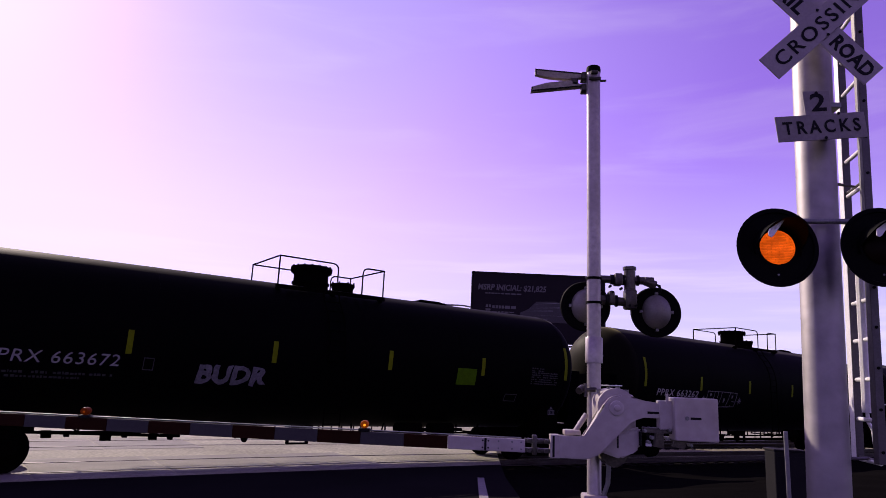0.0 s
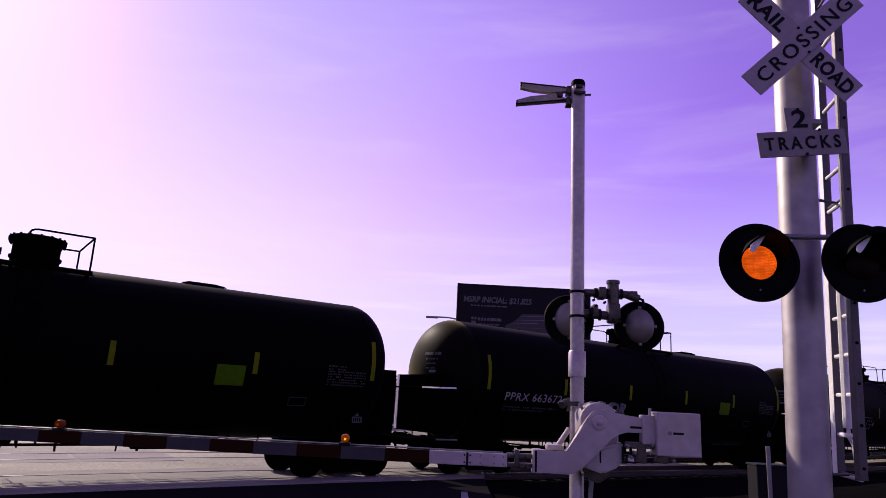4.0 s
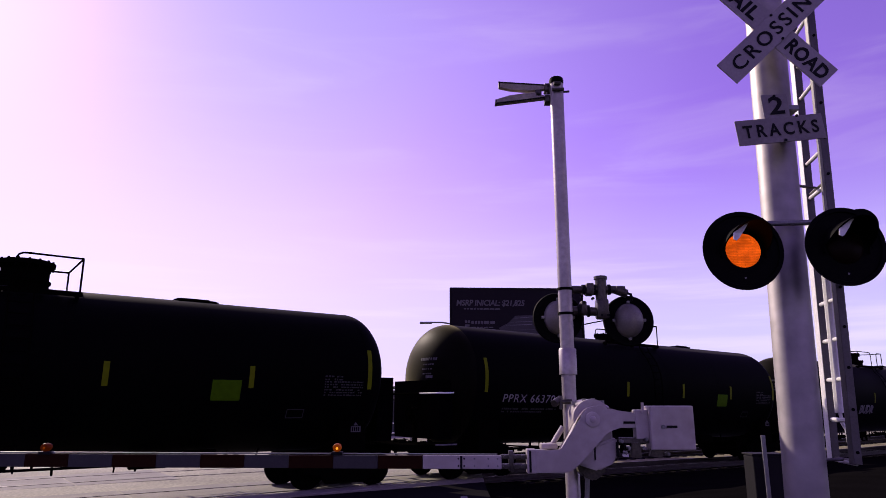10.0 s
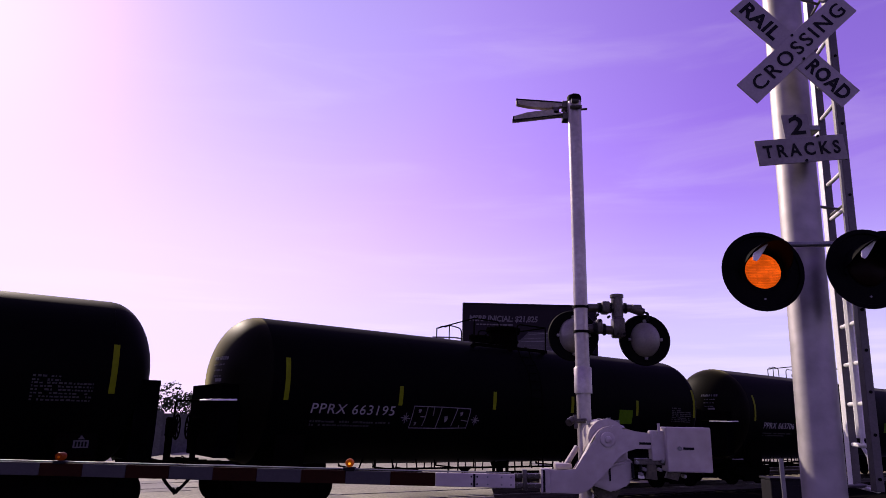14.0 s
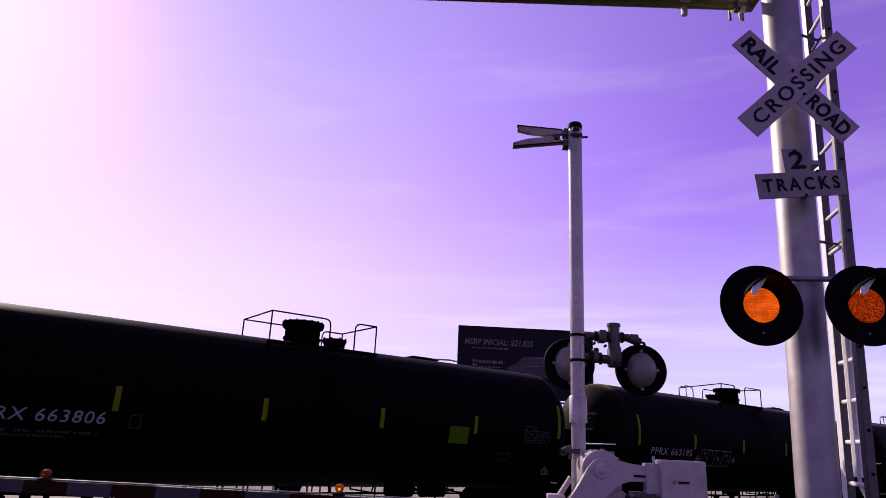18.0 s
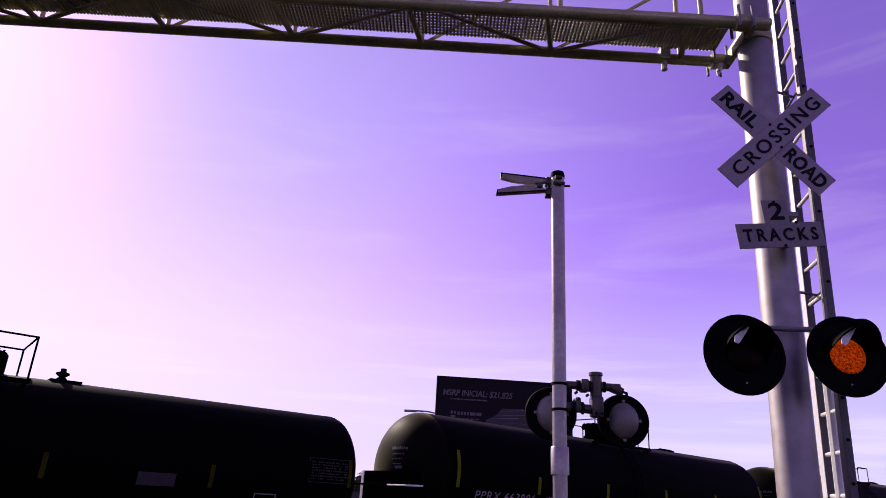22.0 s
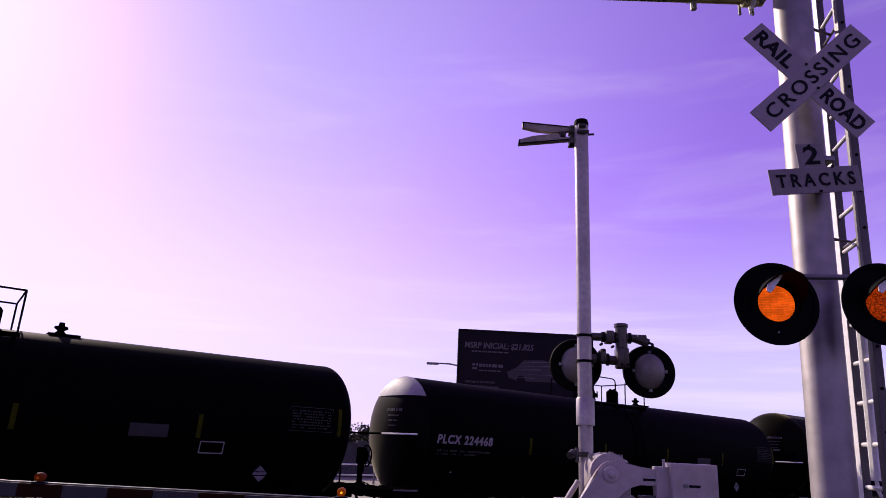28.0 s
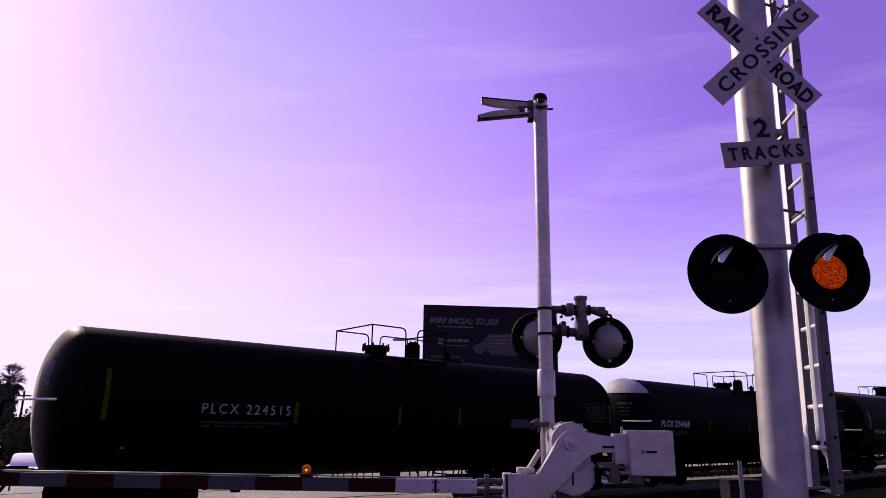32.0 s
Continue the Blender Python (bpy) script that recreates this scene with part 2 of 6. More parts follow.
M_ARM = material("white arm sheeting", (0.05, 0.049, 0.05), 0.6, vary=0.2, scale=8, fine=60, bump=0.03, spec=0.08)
M_BOARD = material("dark billboard print", (0.008, 0.0045, 0.009), 0.5, vary=0.35, scale=0.6, fine=6, bump=0.0, spec=0.1)
M_BLETTER = material("grey billboard lettering", (0.085, 0.075, 0.09), 0.6, vary=0.35, scale=3, fine=20, bump=0.0)
M_BSHAPE = material("faded billboard shape", (0.03, 0.023, 0.032), 0.6, vary=0.6, scale=1.2, fine=12, bump=0.0)
M_BSTREAK = material("pale billboard streaks", (0.16, 0.145, 0.17), 0.6, vary=0.5, scale=2.5, fine=20, bump=0.0)
# ground colours hold the light: darkened near for train shade, lightened beyond
M_ASPHALT_SHADED = material("worn asphalt darkened for shade", (0.016, 0.0155, 0.0155), 0.85, vary=0.35, scale=0.5, fine=35, bump=0.25, spec=0.0)
M_ROAD_SUNLIT = material("worn concrete lightened for sun", (0.4, 0.39, 0.29), 0.8, vary=0.35, scale=0.3, fine=14, bump=0.2, tint=(0.15, 0.145, 0.11), spec=0.1)
M_DIRT_SHADED = material("dirt and gravel darkened for shade", (0.0065, 0.006, 0.006), 0.95, vary=0.45, scale=0.7, fine=14, bump=0.6, spec=0.0)
M_BALLAST_SUNLIT = material("dusty ballast lightened for sun", (0.27, 0.25, 0.15), 0.95, vary=0.5, scale=1.2, fine=20, bump=0.6, spec=0.03)
M_BALLAST_SHADED = material("ballast darkened for shade", (0.007, 0.0065, 0.006), 0.95, vary=0.6, scale=2, fine=22, bump=1.0, spec=0.0)
M_PAINTLINE = material("white road paint", (0.26, 0.25, 0.24), 0.7, vary=0.4, scale=3, fine=30)
M_CONCRETE = material("crossing concrete", (0.26, 0.25, 0.22), 0.85, vary=0.35, scale=1.2, fine=30, bump=0.2, spec=0.1)
M_TIE = material("creosoted timber", (0.012, 0.01, 0.009), 0.9, spec=0.05, vary=0.5, scale=4, fine=30, bump=0.4)
M_BLOCK = material("dark block masonry", (0.085, 0.09, 0.088), 0.9, vary=0.4, scale=0.8, fine=8, bump=0.3, spec=0.1)
M_STUCCO = material("grey stucco", (0.15, 0.145, 0.145), 0.9, vary=0.3, scale=1, fine=30, bump=0.2)
M_ROOF = material("grey shingles", (0.09, 0.085, 0.085), 0.9, vary=0.3, scale=2, fine=12, bump=0.4)
M_BARK = material("palm bark", (0.16, 0.12, 0.09), 0.9, vary=0.5, scale=5, fine=25, bump=0.6)
M_LEAF = material("dark green leaf", (0.04, 0.055, 0.028), 0.95, spec=0.05, vary=0.5, scale=2, fine=9, bump=0.1)
M_FROND = material("palm frond", (0.05, 0.058, 0.035), 0.85, spec=0.1, vary=0.4, scale=3, fine=12, bump=0.1)
M_SKIRT = material("dead palm fronds", (0.085, 0.07, 0.062), 0.95, vary=0.5, scale=4, fine=20, bump=0.1, spec=0.05)
M_CARWHITE = material("white car paint", (0.75, 0.74, 0.72), 0.35, vary=0.1, scale=2, fine=20, bump=0.0)
M_GLASS = material("window glass", (0.03, 0.035, 0.045), 0.1, vary=0.2, scale=2, fine=10, bump=0)
M_CREAM = material("cream wall paint", (0.6, 0.56, 0.48), 0.85, vary=0.15, scale=1, fine=20, bump=0.1)
M_BOX = material("grey cabinet steel", (0.012, 0.011, 0.013), 0.7, metal=0.1, spec=0.1, vary=0.25, scale=4, fine=40)
M_HUB = material("dark lamp interior", (0.006, 0.0015, 0.0005), 0.5, vary=0.3, scale=10, fine=60, bump=0, spec=0.06)


def lens_glow(name, color, gain, rows, speck):
    """Light through a moulded lens, whose prisms make it uneven."""
    m = glow(name, color, 1.0)
    t = m.node_tree
    co, brick, nz, mul, turn, amp = (t.nodes.new("ShaderNode" + k) for k in ("TexCoord", "TexBrick", "TexNoise", "Math", "Mapping", "MapRange"))
    brick.inputs["Scale"].default_value = 26
    brick.inputs["Brick Width"].default_value, brick.inputs["Row Height"].default_value = rows
    brick.inputs["Color1"].default_value, brick.inputs["Color2"].default_value, brick.inputs["Mortar"].default_value = (1, 1, 1, 1), (0.75, 0.75, 0.75, 1), (0.4, 0.4, 0.4, 1)
    nz.inputs["Scale"].default_value, nz.inputs["Detail"].default_value = speck, 3
    turn.inputs["Rotation"].default_value = (radians(90), 0, 0)
    for a, b in ((co.outputs["Object"], turn.inputs["Vector"]), (turn.outputs[0], brick.inputs["Vector"]), (co.outputs["Object"], nz.inputs["Vector"]), (nz.outputs[0], amp.inputs["Value"]),
                 (brick.outputs["Color"], mul.inputs[0]), (amp.outputs[0], mul.inputs[1]), (mul.outputs[0], t.nodes["Principled BSDF"].inputs["Emission Strength"])):
        t.links.new(a, b)
    mul.operation = "MULTIPLY"
    for key, v in (("From Min", 0.35), ("From Max", 0.7), ("To Min", gain[0]), ("To Max", gain[1])):
        amp.inputs[key].default_value = v
    return m


M_LIT = lens_glow("lit amber signal", (0.9, 0.12, 0.003), (0.7, 1.15), (1.4, 0.3), 14)
M_LIT_ASKEW = lens_glow("lit amber signal seen askew", (0.5, 0.05, 0.001), (0.12, 1.15), (0.35, 0.3), 80)
M_LAMP_DIM = glow("dim red arm lamp", (0.5, 0.07, 0.0), 0.05)
M_LAMP = glow("small amber arm lamp", (0.9, 0.16, 0.0), 0.14)
M_SPARK = glow("lamp filament", (1.0, 0.4, 0.02), 1.2)

# ---- mesh helpers ----


def part(name, bm, mat, parent=None, label="", smooth=False, m=None):
    """Links a bmesh as one mesh object under a thing or a part."""
    me = bpy.data.meshes.new(name)
    bmesh.ops.recalc_face_normals(bm, faces=bm.faces)
    bm.to_mesh(me)
    bm.free()
    me.materials.append(mat)
    if smooth:
        for p in me.polygons:
            p.use_smooth = True
        me.set_sharp_from_angle(angle=radians(35))
    ob = new(name, me)
    if parent is not None:
        ob.parent = parent
    if m is not None:
        ob.matrix_basis = m
    if label:
        tagged(ob, label)
    return ob


def share(name, ob, parent, m):
    """A second object on the same mesh."""
    o = new(name, ob.data)
    o.parent = parent
    o.matrix_basis = m
    return o


def box(bm, lo, hi, bevel=0.0, m=None):
    c = [(a + b) / 2 for a, b in zip(lo, hi)]
    s = [abs(b - a) for a, b in zip(lo, hi)]
    mat = Matrix.Translation(c) @ Matrix.Diagonal((*s, 1))
    r = bmesh.ops.create_cube(bm, size=1, matrix=(m @ mat) if m else mat)
    if bevel:
        edges = list({e for v in r["verts"] for e in v.link_edges})
        bmesh.ops.bevel(bm, geom=edges, offset=bevel, segments=2, profile=0.5, affect="EDGES")
    return bm


def rod(bm, a, b, r, seg=12, r2=None):
    a, b = Vector(a), Vector(b)
    d = b - a
    q = d.to_track_quat("Z", "Y").to_matrix().to_4x4()
    bmesh.ops.create_cone(bm, cap_ends=True, segments=seg, radius1=r, radius2=r if r2 is None else r2, depth=d.length,
                          matrix=Matrix.Translation((a + b) / 2) @ q)
    return bm


def pipe(bm, pts, r, seg=8):
    """A bent pipe through the given points."""
    pts = [Vector(p) for p in pts]
    rings = []
    side = None
    for i, p in enumerate(pts):
        d = (pts[min(i + 1, len(pts) - 1)] - pts[max(i - 1, 0)]).normalized()
        if side is None:
            side = d.orthogonal().normalized()
        side = (side - d * side.dot(d)).normalized()
        up = d.cross(side)
        rings.append([bm.verts.new(p + (side * math.cos(k * math.tau / seg) + up * math.sin(k * math.tau / seg)) * r) for k in range(seg)])
    for a, b in zip(rings, rings[1:]):
        for k in range(seg):
            bm.faces.new((a[k], a[(k + 1) % seg], b[(k + 1) % seg], b[k]))
    bm.faces.new(rings[0])
    bm.faces.new(rings[-1])
    return bm


def bend(a, corner, b, r, n=4):
    """Points from a to b round a corner of radius r."""
    a, c, b = Vector(a), Vector(corner), Vector(b)
    p, q = c + (a - c).normalized() * r, c + (b - c).normalized() * r
    return [p * (1 - t) ** 2 + c * 2 * t * (1 - t) + q * t * t for t in [i / n for i in range(n + 1)]]


def revolve(bm, profile, axis="X", seg=32, m=None):
    """Turns (along, radius) pairs round an axis."""
    rings = []
    for s, r in profile:
        ring = []
        for k in range(seg):
            a = k * math.tau / seg
            c, d = r * math.cos(a), r * math.sin(a)
            p = Vector({"X": (s, c, d), "Y": (c, s, d), "Z": (c, d, s)}[axis])
            ring.append(bm.verts.new(m @ p if m else p))
        rings.append(ring)
    for a, b in zip(rings, rings[1:]):
        for k in range(seg):
            bm.faces.new((a[k], a[(k + 1) % seg], b[(k + 1) % seg], b[k]))
    bm.faces.new(rings[0])
    bm.faces.new(rings[-1])
    return bm


def prism(bm, outline, y0, y1):
    """An outline in x and z drawn out along y."""
    a = [bm.verts.new((x, y0, z)) for x, z in outline]
    b = [bm.verts.new((x, y1, z)) for x, z in outline]
    n = len(outline)
    bm.faces.new(a)
    bm.faces.new(b[::-1])
    for k in range(n):
        bm.faces.new((a[k], b[k], b[(k + 1) % n], a[(k + 1) % n]))
    return bm


def lettering(text, height, depth=0.003, shear=0.0, spacing=1.0, bold=0.0):
    """Raised letters in the x-z plane facing -y, their left baseline at the origin; the width comes back too."""
    cu = bpy.data.curves.new("letters", "FONT")
    cu.body, cu.size, cu.extrude, cu.shear, cu.space_character = text, height / 0.69, depth, shear, spacing
    cu.offset = bold
    cu.resolution_u = 3
    ob = bpy.data.objects.new("letters", cu)
    scene.collection.objects.link(ob)
    bpy.context.view_layer.update()
    me = bpy.data.meshes.new_from_object(ob.evaluated_get(bpy.context.evaluated_depsgraph_get()))
    bpy.data.objects.remove(ob)
    bpy.data.curves.remove(cu)
    bm = bmesh.new()
    bm.from_mesh(me)
    bpy.data.meshes.remove(me)
    bmesh.ops.transform(bm, matrix=pose(0, 0, 0, 90), verts=bm.verts)
    w = max((v.co.x for v in bm.verts), default=0)
    return bm, w


def empty(name, m, label, category, group="", kind=""):
    ob = new(name)
    ob.matrix_world = m
    return tagged(ob, label, category, group, kind)

# ---- the plan: track direction, ground heights ----
PHI = radians(38.25)                                   # heading of the track from +x
ALONG = Vector((math.cos(PHI), math.sin(PHI), 0))
NEAR = Vector((math.sin(PHI), -math.cos(PHI), 0))      # square to the track, towards the near side
TRACK, RAIL_Z = 15.53, -0.35


def off_track(x, y):
    return NEAR.x * x + NEAR.y * y + TRACK


def smooth(t):
    t = min(1.0, max(0.0, t))
    return t * t * (3 - 2 * t)


def drop(s):
    """The railway runs slightly downhill past the crossing."""
    return 0.42 * smooth((s - 1) / 44)


def swing(s):
    """And bends a little towards the near side."""
    return 0.38 * smooth((s - 6) / 24)


def dip(x, y):
    """How far the ground follows the railway down."""
    o = off_track(x, y)
    return drop(ALONG.x * x + ALONG.y * y) * smooth((8 - o) / 6) * smooth((o + 16) / 6)


def fall(x, y):
    """West of the far road the land drops away from the railway."""
    return min(3.4, 0.1 * max(0.0, -off_track(x, y) - 7.5)) * smooth((-15 - x) / 5)


def ground_z(x, y):
    z = -0.50 + 0.5 * smooth((off_track(x, y) - 4.2) / 5.5) - fall(x, y) - dip(x, y)
    z -= 0.26 * smooth((2.2 - off_track(x, y)) / 1.2) * smooth((off_track(x, y) + 8.4) / 1.0)      # the cut for the ballast
    return z - 0.09 * smooth(((4.62 if off_track(x, y) > 1.5 else 7.05) - abs(x + 3.95 + (2.4 if off_track(x, y) < 1.5 else 0))) / 0.4)        # bedded under the road


def road_z(x, y):
    d = off_track(x, y)
    return -0.362 + 0.368 * smooth((d - 3.0) / 6.5) - 0.1 * smooth((-d - 7.5) / 6) - dip(x, y)


def on_track(s, side, z):
    p = ALONG * s - NEAR * (TRACK - side)
    return Vector((p.x, p.y, z))


def car_pose(s):
    """Where a car stands whose middle is at s, on its two trucks."""
    a, b = (on_track(q, swing(q), RAIL_Z - drop(q)) for q in (s - 7, s + 7))
    d = (b - a).normalized()
    return Matrix.Translation((a + b) / 2) @ Matrix.Rotation(math.atan2(d.y, d.x), 4, "Z") @ Matrix.Rotation(-math.asin(d.z), 4, "Y")


def steps(*spans):
    out = []
    for a, b, n in spans:
        out += [a + (b - a) * i / n for i in range(n)]
    return out + [spans[-1][1]]


def sheet(name, xs, ys, height, mat, label, category, jitter=0.0):
    verts = [(x, y, height(x, y) + (noise.noise((x * 0.9, y * 0.9, 3.1)) * jitter if abs(x) < 40 and abs(y) < 60 else 0)) for y in ys for x in xs]
    n = len(xs)
    faces = [(j * n + i, j * n + i + 1, (j + 1) * n + i + 1, (j + 1) * n + i) for j in range(len(ys) - 1) for i in range(n - 1)]
    me = bpy.data.meshes.new(name)
    me.from_pydata(verts, [], faces)
    me.materials.append(mat)
    for p in me.polygons:
        p.use_smooth = True
    return tagged(new(name, me), label, category, kind="structure")


# the dirt's base colour carries the train's shade
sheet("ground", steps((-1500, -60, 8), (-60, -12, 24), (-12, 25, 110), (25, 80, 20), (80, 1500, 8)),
      steps((-1500, -30, 8), (-30, 2, 12), (2, 34, 100), (34, 90, 20), (90, 1500, 8)), ground_z, M_DIRT_SHADED,
      "dirt and gravel reaching to the horizon, darkened for shade", "ground", jitter=0.035)
# the near road is darkened for train shade; past the first rail it is lightened for sun, the joint square to the track
SEAM = TRACK - 1.75


def skewed_road(name, lo, hi, mat, label, west=-8.6):
    """A length of road between two lines along the track; lo and hi are distances beyond the first seam."""
    xs = steps((west, 0.7, 24))
    rows = []
    for d in steps((lo, hi, max(4, int((hi - lo) * 2.2)))) if hi < 60 else steps((lo, 30, 40), (30, hi, 12)):
        rows.append([(x, (SEAM + d + NEAR.x * x) / -NEAR.y) for x in xs])
    verts = [(x, y, road_z(x, y)) for row in rows for x, y in row]
    n = len(xs)
    faces = [(j * n + i, j * n + i + 1, (j + 1) * n + i + 1, (j + 1) * n + i) for j in range(len(rows) - 1) for i in range(n - 1)]
    me = bpy.data.meshes.new(name)
    me.from_pydata(verts, [], faces)
    me.materials.append(mat)
    for p in me.polygons:
        p.use_smooth = True
    tagged(new(name, me), label, "road", kind="structure")


skewed_road("road", -40.0, 0.0, M_ASPHALT_SHADED, "worn asphalt road running up to the railway, darkened for train shade")
skewed_road("road", 0.0, 320.0, M_ROAD_SUNLIT, "worn concrete road beyond the rails, lightened as sunlit", -13.5)
for x0, x1, nm in ((0.08, 0.22, "edge"), (-4.1, -3.98, "centre"), (-3.86, -3.74, "centre")):
    sheet("road_marking", [x0, (x0 + x1) / 2, x1], steps((-10, 12.6 if nm == "edge" else 8, 30)) if nm == "centre" else steps((9, 15, 20)),
          lambda x, y: road_z(x, y) + 0.005, M_PAINTLINE if nm == "edge" else M_YELLOW, "worn painted line on the asphalt road", "road marking")
sheet("stop_line", steps((-3.5, -0.1, 6)), [8.6, 8.9, 9.2], lambda x, y: road_z(x, y) + 0.005, M_PAINTLINE, "worn white stop line before the crossing", "road marking")


# paved lot added beyond the second track, the sunlight put into its colour
rows, cols = [-7.6 - 2.2 * k for k in range(13)], steps((-40, 20, 40), (20, 140, 18))
places = [on_track(c, o, 0) for o in rows for c in cols]
n = len(cols)
me = bpy.data.meshes.new("paved_lot")
me.from_pydata([(v.x, v.y, -0.452 - fall(v.x, v.y) - dip(v.x, v.y)) for v in places], [], [(j * n + i, j * n + i + 1, j * n + i + n + 1, j * n + i + n) for j in range(12) for i in range(n - 1)])
me.materials.append(M_ROAD_SUNLIT)
tagged(new("paved_lot", me), "added concrete lot beyond the tracks, lightened as sunlit", "paved lot", kind="structure")


def rail_track(name, side, label, bed, mat):
    """Two rails on timber ties over a ballast bed, with concrete panels where the road crosses."""
    track = empty(name, Matrix.Translation(on_track(0, side, RAIL_Z)) @ pose(0, 0, 0, 0, 0, math.degrees(PHI)), label, "railway track", kind="structure")
    head = [(-0.036, 0), (0.036, 0), (0.036, -0.035), (0.012, -0.05), (0.01, -0.13), (0.07, -0.15), (0.07, -0.17), (-0.07, -0.17), (-0.07, -0.15), (-0.01, -0.13), (-0.012, -0.05), (-0.036, -0.035)]
    for y in (-0.7535, 0.7535):
        bm = bmesh.new()
        rows = [[bm.verts.new((x, y + w - swing(x), h - drop(x))) for w, h in head] for x in (-90, -30, 0, 3, 6, 9, 12, 15, 18, 21, 24, 27, 30, 35, 40, 45, 160)]
        for a, b in zip(rows, rows[1:]):
            for k in range(len(head)):
                bm.faces.new((a[k], b[k], b[(k + 1) % 12], a[(k + 1) % 12]))
        part("rail", bm, M_RAIL, track, "steel rail with a polished head")
    bm = bmesh.new()
    at = (-90, -30, 0, 5, 10, 15, 20, 25, 30, 38, 46, 160)
    for x in at:
        for y, z in bed:
            bm.verts.new((x, y - swing(x), z - drop(x)))
    bm.verts.ensure_lookup_table()
    n = len(bed)
    for i in range(len(at) - 1):
        for k in range(n - 1):
            bm.faces.new([bm.verts[j] for j in (i * n + k, i * n + k + 1, i * n + k + n + 1, i * n + k + n)])
    tagged(part("ballast", bm, mat, track, "crushed stone ballast"), kind="stuff")
    bm = bmesh.new()
    for i in range(-60, 200):
        x = i * 0.6
        p = on_track(x, side, 0)
        if -9 < p.x < 1.2:
            continue
        box(bm, (x - 0.11, -1.3 - swing(x), -0.33 - drop(x)), (x + 0.11, 1.3 - swing(x), -0.172 - drop(x)))
    tagged(part("tie", bm, M_TIE, track, "dark creosoted timber ties"), kind="stuff")
    return track


# first bed darkened for shade, second lightened as if sunlit
rail_track("track_1", 0.0, "railway track with polished rails in ballast darkened for shade", ((-2.6, -0.36), (-1.5, -0.2), (1.5, -0.2), (2.6, -0.36)), M_BALLAST_SHADED)
rail_track("track_2", -4.6, "second railway track in dusty ballast beyond the first, lightened as sunlit", ((-3.3, -0.185), (-2.6, -0.25), (-1.5, -0.2), (1.5, -0.2), (2.6, -0.3), (3.3, -0.3)), M_BALLAST_SUNLIT)

# crossing panels between and beside the rails, one by one
panel_mesh = None
for side in (0.0, -4.6):
    crossing = empty("crossing_panels", Matrix.Translation(on_track(0, side, RAIL_Z)) @ pose(0, 0, 0, 0, 0, math.degrees(PHI)),
                     "grey concrete crossing panels set between the rails", "crossing panel", kind="structure")
    for lane, w in ((0.0, 1.3), (-1.15, 0.62), (1.15, 0.62)):
        mesh_ob = None
        s0 = -11.5 if side == 0 else -14.5
        for k in range(7):
            if mesh_ob is None:
                bm = box(bmesh.new(), (-1.2, -w / 2, -0.16), (1.2, w / 2, 0), 0.012)
                mesh_ob = part("panel", bm, M_CONCRETE, crossing, m=pose(s0 + 1 + k * 2.44 + 3.2, lane, -0.004 - drop(s0 + 1 + k * 2.44 + 3.2)))
            else:
                share("panel", mesh_ob, crossing, pose(s0 + 1 + k * 2.44 + 3.2, lane, -0.004 - 0.003 * (k % 2) - drop(s0 + 1 + k * 2.44 + 3.2)))

# ---- tank cars ----


def wheelset(parent, x):
    bm = bmesh.new()
    for s in (-1, 1):
        revolve(bm, [(s * 0.68, 0.44), (s * 0.705, 0.44), (s * 0.71, 0.425), (s * 0.80, 0.415), (s * 0.80, 0.36), (s * 0.775, 0.34), (s * 0.76, 0.2), (s * 0.79, 0.14), (s * 0.79, 0.03)], "Y", 28)
    rod(bm, (0, -0.95, 0), (0, 0.95, 0), 0.08, 12)
    for s in (-1, 1):
        for k in range(3):
            a = k * math.tau / 3
            rod(bm, (0.05 * math.cos(a), s * 0.95, 0.05 * math.sin(a)), (0.05 * math.cos(a), s * 0.985, 0.05 * math.sin(a)), 0.02, 6)
    return part("wheelset", bm, M_IRON, parent, "sooty steel wheels on an axle", True, pose(x, 0, 0.42))


def truck(car, x):
    frame_ob = part("truck", box(bmesh.new(), (-0.2, -1.0, 0.42), (0.2, 1.0, 0.66), 0.03), M_IRON, car, "black cast-iron wheel truck", m=pose(x, 0, 0))
    side = [(-1.15, 0.55), (-1.05, 0.62), (-0.72, 0.62), (-0.45, 0.78), (0.45, 0.78), (0.72, 0.62), (1.05, 0.62), (1.15, 0.55), (1.1, 0.36), (0.7, 0.3), (0.5, 0.12), (-0.5, 0.12), (-0.7, 0.3), (-1.1, 0.36)]
    for y in (-1.0, 1.0):
        bm = prism(bmesh.new(), side, y - 0.06, y + 0.06)
        for s in (-1, 1):
            rod(bm, (s * 0.89, y - 0.1, 0.45), (s * 0.89, y + 0.1, 0.45), 0.13, 12)
        part("side_frame", bm, M_IRON, frame_ob)
        for k in (-0.16, 0, 0.16):
            bm = bmesh.new()
            pts = [(k + 0.05 * math.cos(a * 1.2), y + 0.05 * math.sin(a * 1.2), 0.26 + a * 0.012) for a in range(24)]
            pipe(bm, pts, 0.014, 6)
            part("spring", bm, M_IRON, frame_ob)
    for x0 in (-0.42, 0.42):                            # brake beams, hung low between the wheels
        bm = box(bmesh.new(), (x0 - 0.06, -0.85, 0.16), (x0 + 0.06, 0.85, 0.5), 0.02)
        box(bm, (x0 - 0.1, -0.83, 0.3), (x0 + 0.1, -0.68, 0.62), 0.02)
        box(bm, (x0 - 0.1, 0.68, 0.3), (x0 + 0.1, 0.83, 0.62), 0.02)
        part("brake_beam", bm, M_IRON, frame_ob)
    wheelset(frame_ob, -0.89)
    wheelset(frame_ob, 0.89)
    return frame_ob


